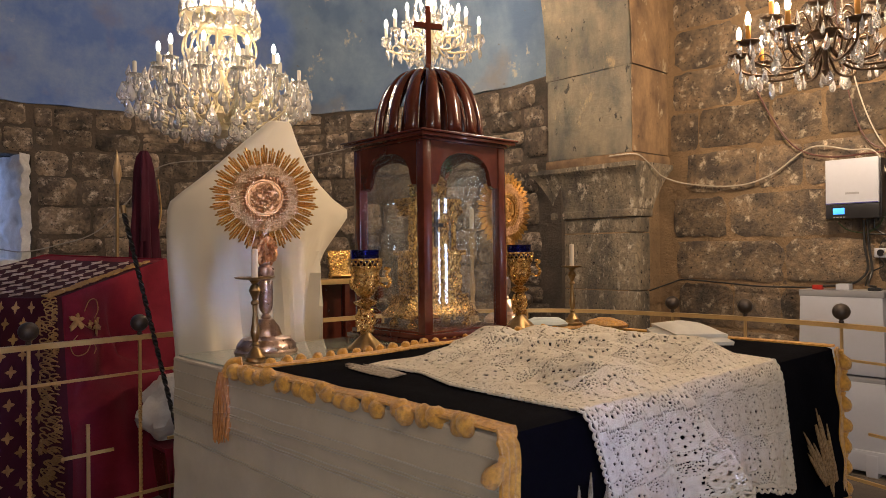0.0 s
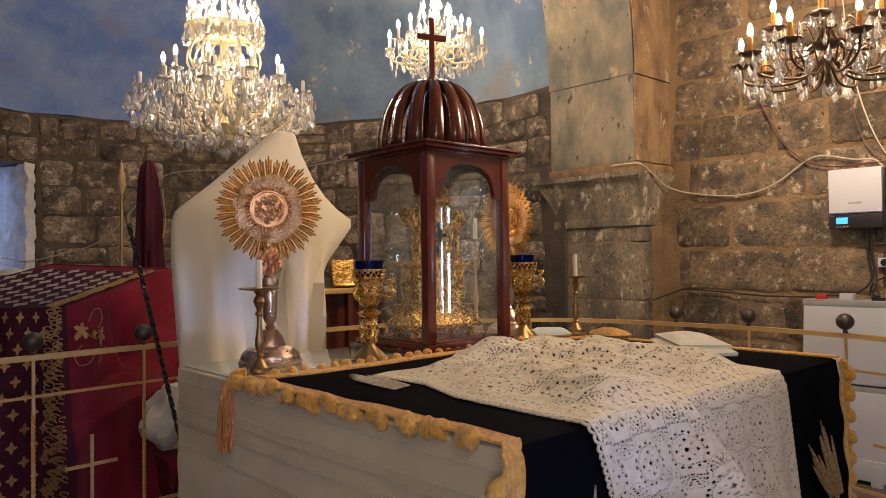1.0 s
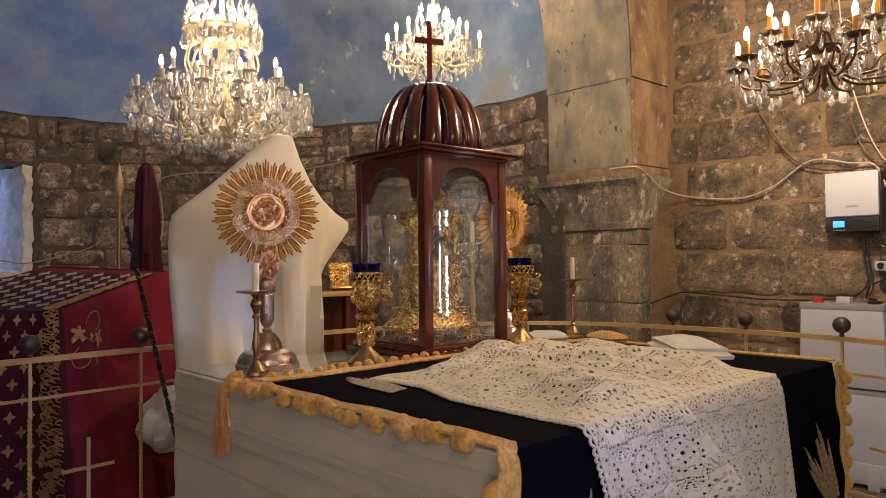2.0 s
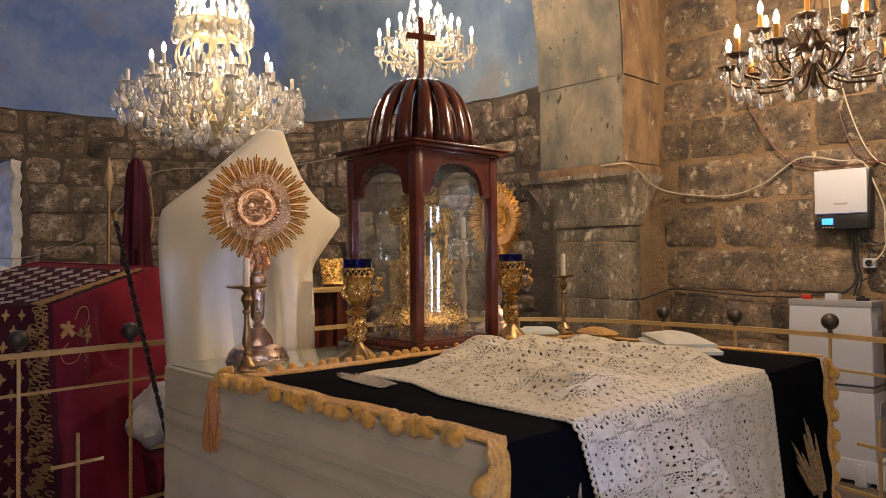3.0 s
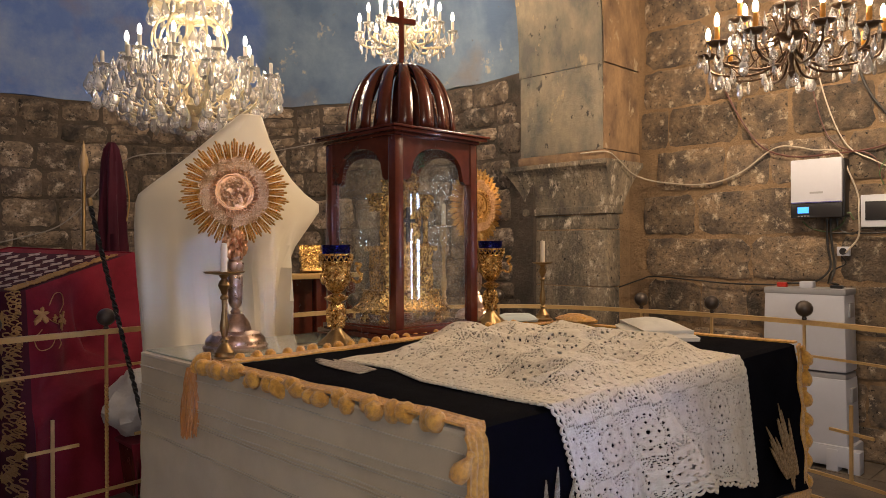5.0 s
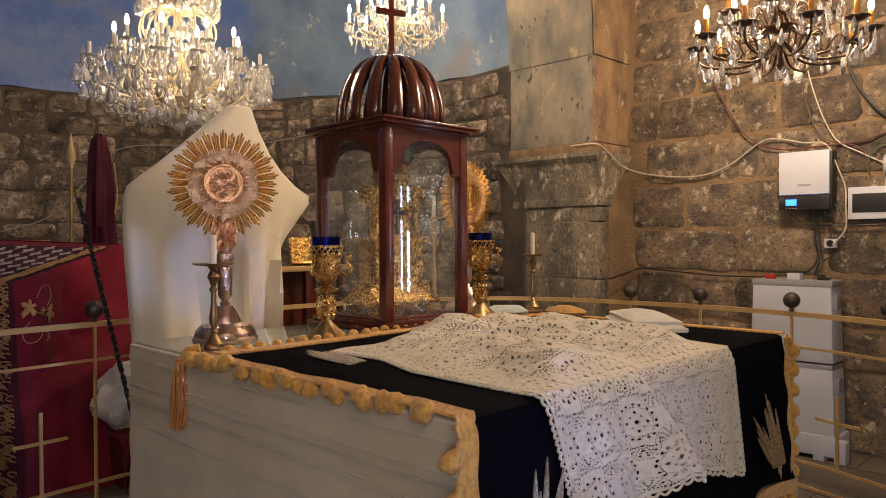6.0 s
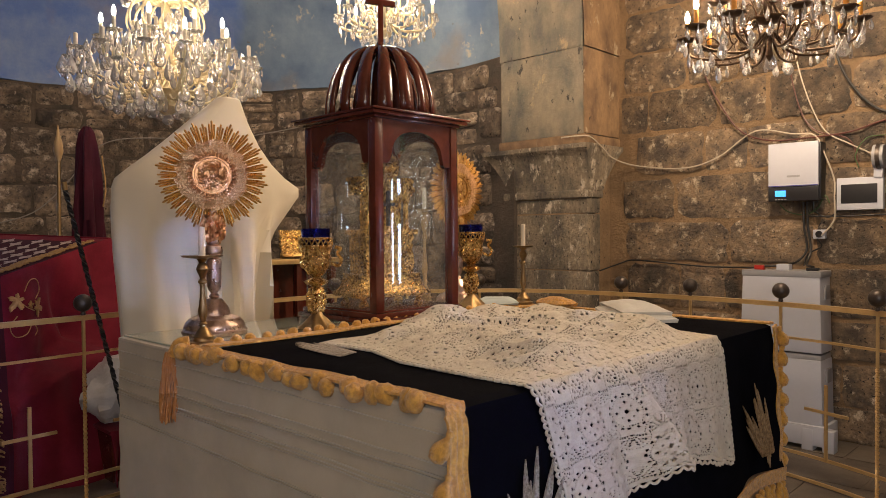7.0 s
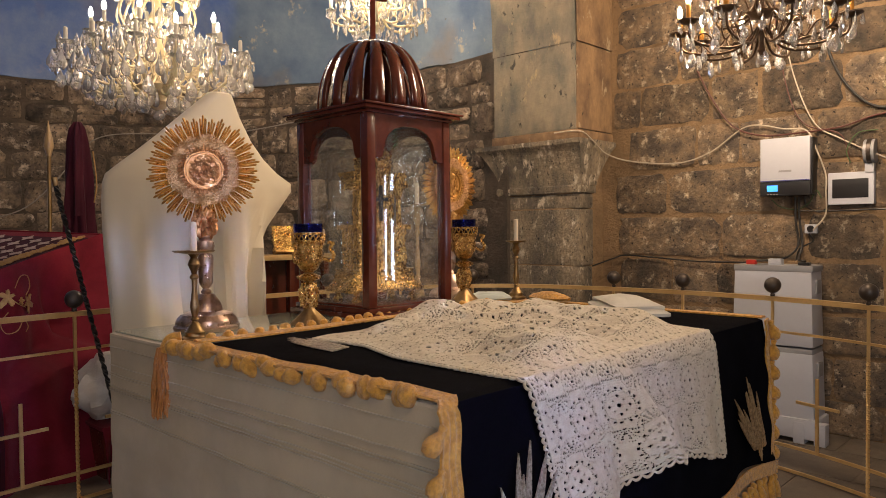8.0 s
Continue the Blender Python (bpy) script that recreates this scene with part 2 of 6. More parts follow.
BULB = glow("lit_bulb", (1.0, 0.88, 0.66), 36.0)

# ---- mesh helpers ----


def part(name, bm, material, parent=None, label="", smooth=True):
    me = bpy.data.meshes.new(name)
    bm.to_mesh(me)
    bm.free()
    me.materials.append(material)
    if smooth:
        for p in me.polygons:
            p.use_smooth = True
        me.set_sharp_from_angle(angle=radians(40))
    ob = new(name, me)
    ob.parent = parent
    if label:
        ob["label"] = label
    return ob


def thing(name, label, category, m=None, group="", kind=""):
    ob = new(name)
    ob.empty_display_size = 0.05
    if m is not None:
        ob.matrix_world = m
    return tagged(ob, label, category, group, kind)


def box(bm, lo, hi, bevel=0.0):
    made = bmesh.ops.create_cube(bm, size=1)["verts"]
    c, s = (Vector(lo) + Vector(hi)) / 2, Vector(hi) - Vector(lo)
    for v in made:
        v.co = Vector((v.co.x * s.x, v.co.y * s.y, v.co.z * s.z)) + c
    if bevel:
        edges = list({e for v in made for e in v.link_edges})
        bmesh.ops.bevel(bm, geom=edges, offset=bevel, segments=2, profile=0.6, affect="EDGES")
    return bm


def boxed(lo, hi, bevel=0.0):
    return box(bmesh.new(), lo, hi, bevel)


def lathe(bm, rows, at=(0, 0, 0), n=24, m=None, wob=None):
    """Turned form from (radius, height) rows."""
    rings = []
    for r, z in rows:
        ring = []
        for i in range(n):
            a = 2 * math.pi * i / n
            rr = r * (wob(a, z) if wob else 1)
            p = Vector((at[0] + rr * math.cos(a), at[1] + rr * math.sin(a), at[2] + z))
            ring.append(bm.verts.new(m @ p if m else p))
        rings.append(ring)
    for a, c in zip(rings, rings[1:]):
        for i in range(n):
            bm.faces.new((a[i], a[(i + 1) % n], c[(i + 1) % n], c[i]))
    bm.faces.new(rings[0][::-1])
    bm.faces.new(rings[-1])
    return bm


def turned(rows, at=(0, 0, 0), n=24, wob=None):
    return lathe(bmesh.new(), rows, at, n, None, wob)


def smooth_path(points, steps=8):
    pts = [Vector(p) for p in points]
    pts = [pts[0] * 2 - pts[1]] + pts + [pts[-1] * 2 - pts[-2]]
    out = []
    for a, b, c, d in zip(pts, pts[1:], pts[2:], pts[3:]):
        for k in range(steps):
            t = k / steps
            out.append(0.5 * (2 * b + (c - a) * t + (2 * a - 5 * b + 4 * c - d) * t * t + (3 * b - a - 3 * c + d) * t ** 3))
    return out + [pts[-2]]


def sweep(bm, pts, section, up=(0, 0, 1), twist=0.0, taper=None):
    """Sweeps a closed 2D section (side, up) along points."""
    pts = [Vector(p) for p in pts]
    rings, length = [], 0.0
    side_old = None
    for i, p in enumerate(pts):
        d = (pts[min(i + 1, len(pts) - 1)] - pts[max(i - 1, 0)]).normalized()
        length += (p - pts[i - 1]).length if i else 0
        s = d.cross(Vector(up))
        if s.length < 1e-3:
            s = side_old or d.cross(Vector((1, 0.01, 0)))
        s.normalize()
        if side_old and s.dot(side_old) < -0.5:
            s = -s
        side_old = s
        w = s.cross(d).normalized()
        k = taper(i / (len(pts) - 1)) if taper else 1
        c, q = math.cos(twist * length), math.sin(twist * length)
        rings.append([bm.verts.new(p + s * (k * (a * c - b * q)) + w * (k * (a * q + b * c))) for a, b in section])
    n = len(section)
    for a, b in zip(rings, rings[1:]):
        for i in range(n):
            bm.faces.new((a[i], a[(i + 1) % n], b[(i + 1) % n], b[i]))
    bm.faces.new(rings[0][::-1])
    bm.faces.new(rings[-1])
    return bm


def circle(r, n=8):
    return [(r * math.cos(2 * math.pi * i / n), r * math.sin(2 * math.pi * i / n)) for i in range(n)]


def tube(pts, r, n=8, steps=0, bm=None, taper=None):
    return sweep(bm or bmesh.new(), smooth_path(pts, steps) if steps else pts, circle(r, n), taper=taper)


def ball(bm, at, r, sub=2, squash=(1, 1, 1)):
    made = bmesh.ops.create_icosphere(bm, subdivisions=sub, radius=r)["verts"]
    for v in made:
        v.co = Vector((v.co.x * squash[0], v.co.y * squash[1], v.co.z * squash[2])) + Vector(at)
    return bm


def sheet(nu, nv, f, thick=0.0):
    """A cloth or slab from f(u, v), u and v from 0 to 1, made solid by thick."""
    bm = bmesh.new()
    grid = [[bm.verts.new(f(i / nu, j / nv)) for j in range(nv + 1)] for i in range(nu + 1)]
    for i in range(nu):
        for j in range(nv):
            bm.faces.new((grid[i][j], grid[i + 1][j], grid[i + 1][j + 1], grid[i][j + 1]))
    if thick:
        bmesh.ops.recalc_face_normals(bm, faces=bm.faces)
        bmesh.ops.solidify(bm, geom=bm.faces[:], thickness=thick)
    return bm


def wave(x, y, s, seed=0.0):
    return noise.noise(Vector((x * s, y * s, seed)))

# ---- structure ----
CX, CY, R_APSE, Z_BLUE = 0.4, 3.4, 3.22, 2.85
WALL_X, PIER_X, PIER_Y0, PIER_Y1 = 4.0, 3.5, 1.93, 2.74


def structure(name, bm, material, label, smooth=False):
    return tagged(part(name, bm, material, smooth=smooth), label, name.split("_")[0], kind="structure")


structure("floor", boxed((-4.2, -7.2, -0.2), (4.6, 7.4, 0.0)), PAVING, "worn brown stone paving of the sanctuary floor")
bm = boxed((WALL_X, -2.03, 0), (WALL_X + 0.5, PIER_Y0 + 0.15, 5.6))
for lo, hi in (((WALL_X, -7.2, 0), (WALL_X + 0.5, -2.21, 5.6)), ((WALL_X, -2.21, 0), (WALL_X + 0.5, -2.03, 0.83)), ((WALL_X, -2.21, 1.97), (WALL_X + 0.5, -2.03, 5.6))):
    box(bm, lo, hi)
wall_east = structure("wall_east", bm, MORTAR, "rough basalt block wall with sandy smeared mortar")
# the window gap is added to let the west fill lamp through
bm = boxed((-4.0, -7.2, 0), (-3.5, -3.8, 5.6))
for lo, hi in (((-4.0, -2.6, 0), (-3.5, 3.4, 5.6)), ((-4.0, -3.8, 0), (-3.5, -2.6, 1.1)), ((-4.0, -3.8, 2.9), (-3.5, -2.6, 5.6))):
    box(bm, lo, hi)
structure("wall_west", bm, LIMEWASH, "plain limewashed side wall with an added, unseen window")
# the doorway gap is added to hold the south beam lamp
bm = boxed((-3.5, -7.2, 0), (-1.5, -6.9, 5.6))
box(bm, (-0.3, -7.2, 0), (4.0, -6.9, 5.6))
box(bm, (-1.5, -7.2, 2.4), (-0.3, -6.9, 5.6))
structure("wall_south", bm, LIMEWASH, "plain limewashed nave wall with an added, unseen doorway")
structure("ceiling", boxed((-4.0, -7.2, 5.6), (4.5, 3.2, 5.8)), LIMEWASH, "plain limewashed ceiling")

WIN = (0.05, 0.5)


def ring_wall(z0, z1, a0, a1, r0, r1, n):
    bm = bmesh.new()
    prev = None
    for i in range(n + 1):
        a = a0 + (a1 - a0) * i / n
        c, s = math.cos(a), math.sin(a)
        q = [bm.verts.new((CX + r * c, CY + r * s, z)) for r, z in ((r0, z0), (r1, z0), (r1, z1), (r0, z1))]
        if prev:
            for k in range(4):
                bm.faces.new((prev[k], prev[(k + 1) % 4], q[(k + 1) % 4], q[k]))
        else:
            bm.faces.new(q[::-1])
        prev = q
    bm.faces.new(prev)
    return bm


# the apse: one wall with a splayed window in it
A_WIN0, A_WIN1 = radians(86.6), radians(101)
WIN_Z0, WIN_Z1 = 1.3, 2.36
apse = structure("wall_apse", ring_wall(0, Z_BLUE, radians(-14), A_WIN0, R_APSE, R_APSE + 0.6, 40), MORTAR_DARK,
                 "curved apse wall of soot-darkened rough stone", True)
part("wall_beyond_window", ring_wall(0, Z_BLUE, A_WIN1, radians(194), R_APSE, R_APSE + 0.6, 34), MORTAR_DARK, apse)
part("wall_below_window", ring_wall(0, WIN_Z0, A_WIN0, A_WIN1, R_APSE + 0.002, R_APSE + 0.6, 6), MORTAR_DARK, apse)
part("wall_above_window", ring_wall(WIN_Z1, Z_BLUE, A_WIN0, A_WIN1, R_APSE + 0.002, R_APSE + 0.6, 6), MORTAR_DARK, apse)


def conch(u, v):
    e = radians(90 * v)
    r = R_APSE - 0.015 + 0.02 * wave(u * 9, v * 5, 1.0, 3)
    z = Z_BLUE + 0.86 * r * math.sin(e) + (0.03 * wave(u * 40, 0, 1.0, 5) if v == 0 else 0)
    if u < 0.1 or u > 0.9:
        k = 1 - u / 0.1 if u < 0.1 else (u - 0.9) / 0.1
        return (CX + (r if u < 0.1 else -r) * math.cos(e), CY - 1.0 * k, z)
    a = math.pi * (u - 0.1) / 0.8
    return (CX + r * math.cos(a) * math.cos(e), CY + r * math.sin(a) * math.cos(e), z)


structure("vault_apse", sheet(80, 24, conch, -0.2), PLASTER_BLUE, "blue painted half-dome plaster, stained and flaking", True)


def pier(sign, name):
    """Pier with a moulded capital, from which the arch of the apse springs."""
    x0 = PIER_X if sign > 0 else 2 * CX - PIER_X
    x1 = WALL_X if sign > 0 else -3.5

    def bx(dx, dy, z0, z1, bev=0.012, wide=None):
        lo, hi = sorted((x0 - sign * dx, x0 + sign * wide if wide else x1 + sign * 0.3))
        return boxed((lo, PIER_Y0 - dy, z0), (hi, PIER_Y1 + dy, z1), bev)

    root = structure(name, bx(-0.06, -0.085, 0, 2.1), MORTAR, "dark stone pier with moulded capital under a plastered arch")
    rows = (0.0, 0.36, 0.72, 1.08, 1.52, 1.64)
    for z0, z1 in zip(rows, rows[1:]):
        part("block", bx(-0.055 + random.uniform(-0.006, 0.006), -0.014 + random.uniform(-0.006, 0.006), z0 + 0.0025, z1 - 0.0025, 0.012, 0.235 + random.uniform(-0.008, 0.008)), STONE_PIER, root)
    part("necking", bx(-0.035, 0.004, 1.64, 1.70, 0.014, 0.262), STONE_PIER, root)
    bm = bmesh.new()
    prev = None
    for i in range(11):
        t = i / 10
        d = (-0.05 + 0.075 * t ** 1.8) if i < 9 else 0.035
        e = (0.006 + 0.03 * t ** 1.8) if i < 9 else 0.04
        xa, xb = x0 - sign * d, x0 + sign * (0.262 + 0.27 * t ** 1.3)
        ya, yb = PIER_Y0 - e, PIER_Y1 - 0.04 + 0.23 * t ** 1.3
        ring = [bm.verts.new(p) for p in ((xa, ya, 1.70 + 0.348 * t), (xb, ya, 1.70 + 0.348 * t), (xb, yb, 1.70 + 0.348 * t), (xa, yb, 1.70 + 0.348 * t))]
        if prev:
            for k in range(4):
                bm.faces.new((prev[k], prev[(k + 1) % 4], ring[(k + 1) % 4], ring[k]))
        prev = ring
    bm.faces.new(prev)
    part("capital", bm, STONE_PIER, root)
    part("springer", bx(0, -0.012, 2.12, 2.772, 0.006), PLASTER_GREY, root, "grey plastered springer block")
    lo, hi = sorted((x0 + sign * 0.006, x1 + sign * 0.3))
    part("springer_face", boxed((lo, PIER_Y0 - 0.001, 2.125), (hi, PIER_Y0 + 0.011, 2.77), 0.004), PLASTER_OCHRE, root, "ochre plastered face of the springer")
    part("impost", bx(0.012, 0.012, 2.048, 2.12, 0.02), PLASTER_OCHRE, root)
    return root


pier_e = pier(1, "pier_east")
pier_w = pier(-1, "pier_west")

R_ARCH, Z_ARCH, LIFT = PIER_X - CX, 2.776, 0.08


def arch_at(u, d):
    """Stilted arch: upright for the first stretch, then round."""
    k = min(u, 1 - u)
    side = 1 if u < 0.5 else -1
    if k < 0.1:
        return CX + side * (R_ARCH + d), Z_ARCH + LIFT * k / 0.1
    a = math.pi * (u - 0.1) / 0.8
    return CX + (R_ARCH + d) * math.cos(a), Z_ARCH + LIFT + (R_ARCH + d) * math.sin(a)


def arch(u, v):
    prof = [(0, PIER_Y0 + 0.012), (0, PIER_Y1), (0.9, PIER_Y1), (0.9, PIER_Y0 + 0.012)]
    d, y = prof[int(round(v * 4)) % 4]
    x, z = arch_at(u, d)
    return (x, y, z)


structure("arch_apse", sheet(60, 4, arch), PLASTER_GREY, "grey plastered arch over the apse, streaked and patched")
archivolt = sheet(60, 1, lambda u, v: (arch_at(u, 0.001 + 0.55 * v)[0], PIER_Y0 + 0.0, arch_at(u, 0.001 + 0.55 * v)[1]), 0.01)
structure("trim_arch", archivolt, PLASTER_OCHRE, "ochre plaster face of the arch")

# the apse window: splayed limewashed jambs, frame and panes
window = tagged(new("window_1"), "small deep apse window with rough limewashed jambs", "window", kind="structure")


def jamb(side):
    def f(u, v):
        z = WIN_Z0 + (WIN_Z1 - WIN_Z0) * v
        n = 0.035 * wave(u * 3, v * 9, 1.0, 2 + side) + 0.02 * wave(u * 12, v * 22, 1.0, 7)
        inner, outer = (0.595, 6.615), (0.46, 7.1)
        if side < 0:
            inner, outer = (-0.2, 6.56), (-0.12, 7.1)
        return (inner[0] + (outer[0] - inner[0]) * u - side * (0.01 + n), inner[1] + (outer[1] - inner[1]) * u, z)
    return sheet(14, 26, f, 0.09)


LIME = mat("rough_limewash", (0.7, 0.68, 0.64), 0.9, alt=(0.45, 0.42, 0.38), scale=9, fine=60, mix=0.8, bump=0.8, bump_scale=40, dist=0.02)
part("jamb", jamb(1), LIME, window)
part("jamb", jamb(-1), LIME, window)
part("window_sill", sheet(10, 8, lambda u, v: (-0.2 + 0.8 * u, 6.6 + 0.55 * v, WIN_Z0 + 0.01 + 0.06 * v + 0.02 * wave(u * 6, v * 5, 1.0, 4)), 0.05), LIME, window)
slit = structure("window_2", boxed((WALL_X + 0.005, -2.15, 0.83), (WALL_X + 0.02, -2.095, 1.97)), DARK_PLASTIC, "narrow slit window with a dark mullion")
part("crossbar", boxed((WALL_X + 0.004, -2.21, 1.6), (WALL_X + 0.019, -2.03, 1.74)), DARK_PLASTIC, slit)
fr = bmesh.new()
for lo, hi in (((-0.16, 7.11, 1.36), (-0.11, 7.15, 2.34)), ((0.4, 7.11, 1.36), (0.45, 7.15, 2.34)), ((-0.11, 7.11, 1.36), (0.4, 7.15, 1.41)), ((-0.11, 7.11, 2.29), (0.4, 7.15, 2.34)), ((0.13, 7.115, 1.41), (0.16, 7.145, 2.29))):
    box(fr, lo, hi, 0.004)
part("window_frame", fr, PLASTIC, window)
for lo in (-0.11, 0.16):
    pane = part("pane", boxed((lo, 7.128, 1.41), (lo + 0.24, 7.132, 2.29)), PANE, window)
    pane.visible_shadow = False

# ---- altar and its cloths ----
AX, AY, A0 = 1.80, 1.735, -0.024
altar = thing("altar", "square altar hung to the floor with a cream linen cloth", "altar")


def skirt_slack(u, v, seed):
    crease = 0.006 * abs(wave(u * 5 + v * 3, v * 11, 1.0, seed + 5)) + 0.003 * math.sin(v * 34 + 5 * u + seed)
    return 0.006 + 0.03 * v ** 1.5 * (0.5 + 0.5 * math.sin(u * 11 + seed)) * (0.4 + 0.6 * abs(wave(u * 3, v, 1.0, seed))) + 0.004 * wave(u * 14, v * 8, 1.0, seed) + crease * min(1, v * 8)


def skirt(p, q, seed):
    """One hanging side of the altar cloth, from p to q, with slack folds."""
    p, q = Vector((*p, 0)), Vector((*q, 0))
    out = (q - p).cross(Vector((0, 0, 1))).normalized()

    def f(u, v):
        z = 0.99 - 0.98 * v
        d = skirt_slack(u, v, seed)
        c = p.lerp(q, u) + out * d
        return (c.x, c.y, z)
    return sheet(90, 60, f, 0.004)


part("table_body", boxed((A0 + 0.012, 0.012, 0), (AX - 0.012, AY - 0.012, 0.98)), WHITE_CLOTH, altar)
for p, q, sd in (((A0, AY), (A0, 0), 1.0), ((A0, 0), (AX, 0), 2.0), ((AX, 0), (AX, AY), 3.0), ((AX, AY), (A0, AY), 4.0)):
    part("cloth_side", skirt(p, q, sd), WHITE_CLOTH, altar)
part("cloth_top", boxed((A0 - 0.008, -0.006, 0.974), (AX + 0.006, AY + 0.006, 0.992), 0.009), WHITE_CLOTH, altar)
glass_top = part("glass_top", boxed((A0 + 0.01, 0.008, 0.9925), (AX - 0.008, AY - 0.008, 0.9995), 0.002), TABLE_GLASS, altar, "pale green sheet of table glass")
for z, w in ((0.945, 0.0012), (0.875, 0.0016), (0.848, 0.0014), (0.84, 0.0012), (0.802, 0.0016), (0.79, 0.0012), (0.782, 0.0014), (0.70, 0.0016), (0.692, 0.0012)):
    bm = bmesh.new()
    pts = []
    for i in range(91):
        v = (0.994 - z + 0.003 * wave(i * 0.11, z * 9, 1.0)) / 0.984
        q = Vector((0, AY * (1 - i / 90), 0))
        pts.append((A0 - skirt_slack(i / 90, v, 1.0) - 0.0035, q.y, 0.99 - 0.98 * v))
    sweep(bm, pts, [(-0.003, -w), (0.0014, -w), (0.0014, w), (-0.003, w)])
    part("woven_band", bm, LINEN_THREAD, altar)

cloth = thing("altar_frontal", "black velvet altar cloth with gold braid and tassels", "cloth", pose(0, 0, 0))
DROP = 0.57
HEM = lambda x: 0.43 + 0.03 * math.sin(x * 5)


def velvet(u, v):
    x = 0.0 + u * (AX + 0.02)
    s = v * (1.12 + DROP)
    if s < 1.12:
        y = 1.12 - s + 0.0
        return (x, y, 1.003 + 0.005 * abs(wave(x * 3, y * 4, 1.0, 8)) + 0.005 * max(0, wave(x * 6, y * 2, 1.0, 4)))
    d = s - 1.12
    fold = 0.014 * d / DROP * math.sin(x * 13) + 0.006 * wave(x * 6, d * 5, 1.0, 3)
    z = 1.0 - d * (1.0 - HEM(x)) / DROP
    return (x - 0.02 * min(1, d * 12) * (1 - u) + 0.01 * d, -0.012 - 0.012 * min(1, d * 12) + fold - 0.045 * d, z if d > 0.02 else 1.0 - d * 0.6)


part("velvet", sheet(72, 84, velvet, 0.004), BLACK_VELVET, cloth)


def braid(pts, w, up):
    """A flat ribbed gold braid along points."""
    bm = bmesh.new()
    k = 0.003
    return sweep(bm, pts, [(-w / 2, -k), (w / 2, -k), (w / 2, k), (w / 4, 2.2 * k), (0, k), (-w / 4, 2.2 * k), (-w / 2, k)], up=up)


def side_braid(u, v):
    """The braid of the near side: along the altar's edge, over the corner and down the front."""
    run = u * 1.85
    x = (v - 0.5) * 0.058 + 0.008 * wave(run * 4, 0, 1.0, 2)
    rib = 0.0022 * math.cos(v * 6 * math.pi)
    if run < 1.24:
        return (x - 0.012, 1.24 - run, 1.008 + rib + 0.004 * wave(run * 6, 1, 1.0, 2))
    if run < 1.31:
        a = (run - 1.24) / 0.07 * math.pi / 2
        return (x - 0.012 - 0.018 * a, -0.026 * math.sin(a) ** 1.3, 0.99 + (0.018 + rib) * math.cos(a))
    d = run - 1.31
    return (x - 0.04 + 0.004 * math.sin(d * 40), -0.03 - rib - 0.05 * d, 0.99 - d)


part("braid", sheet(150, 14, side_braid, 0.006), TRIM, cloth)
far_drop = [(1.815 + 0.012 * math.sin(i * 0.8), -0.03 - 0.03 * i / 24, 1.0 - 0.57 * i / 24) for i in range(25)]
part("braid", braid(far_drop, 0.035, (0, 1, 0)), TRIM, cloth)
back_edge = [(0.02 + 1.79 * i / 40, 1.155 - 0.02 * math.sin(i * 0.2) + 0.006 * math.sin(i), 1.01) for i in range(41)]
part("braid", braid(back_edge, 0.06, (0, 0, 1)), TRIM, cloth)
right_edge = [(1.815, 1.13 - 1.15 * i / 30, 1.008) for i in range(31)]
part("braid", braid(right_edge, 0.04, (0, 0, 1)), TRIM, cloth)
hem = [(0.0 + 1.82 * i / 60, -0.064 + 0.008 * math.sin(i * 0.4), HEM(1.82 * i / 60) - 0.02) for i in range(61)]
part("braid", braid(hem, 0.05, (0, 1, 0)), TRIM, cloth)


def lump(r, seed, squash=(1, 1, 1), fray=0.25):
    """A soft wool ball, uneven all round."""
    bm = ball(bmesh.new(), (0, 0, 0), r, 3)
    for v in bm.verts:
        n = v.co.normalized()
        k = 1 + fray * noise.noise(n * 1.7 + Vector((seed, 0, 0))) + 0.1 * noise.noise(n * 7 + Vector((0, seed, 0))) + 0.05 * noise.noise(n * 17 + Vector((0, 0, seed)))
        v.co = Vector((v.co.x * squash[0], v.co.y * squash[1], v.co.z * squash[2])) * k
    return bm


def cast(r, seed, squash=(1, 1, 1), depth=0.3):
    """Cast foliage: a lump cut by deep curling ridges."""
    bm = ball(bmesh.new(), (0, 0, 0), r, 4)
    for v in bm.verts:
        n = v.co.normalized()
        q = n * 3.2 + Vector((seed, 0, 0))
        k = 1 + depth * (1 - 2.6 * abs(noise.noise(q + 0.6 * noise.noise_vector(q * 0.8)))) + 0.2 * depth * noise.noise(n * 11)
        v.co = Vector((v.co.x * squash[0], v.co.y * squash[1], v.co.z * squash[2])) * k
    return bm


def mesh_of(bm, material, name):
    me = bpy.data.meshes.new(name)
    bm.to_mesh(me)
    bm.free()
    me.materials.append(material)
    for p in me.polygons:
        p.use_smooth = True
    return me


def piece(name, me, parent, m):
    ob = new(name, me)
    ob.parent = parent
    ob.matrix_basis = m
    return ob


POMS = [mesh_of(lump(0.0265, i * 3.3, (1, 1.05, 0.92), 0.15), TRIM, "tassel") for i in range(5)]
KNOBS = [mesh_of(lathe(bmesh.new(), [(0.003, 0.05), (0.012, 0.045), (0.007, 0.03), (0.013, 0.02), (0.023, 0.004), (0.025, -0.012), (0.019, -0.03), (0.004, -0.035)], n=14), TRIM, "tassel")]
FRINGE = [mesh_of(lathe(bmesh.new(), [(0.003, 0.03), (0.011, 0.024), (0.012, 0.012), (0.008, 0.006), (0.013, -0.004), (0.019, -0.03), (0.022, -0.06), (0.01, -0.066)], n=14, wob=lambda a, z: 1 + 0.12 * math.cos(a * 7)), TRIM, "tassel")]
random.seed(4)
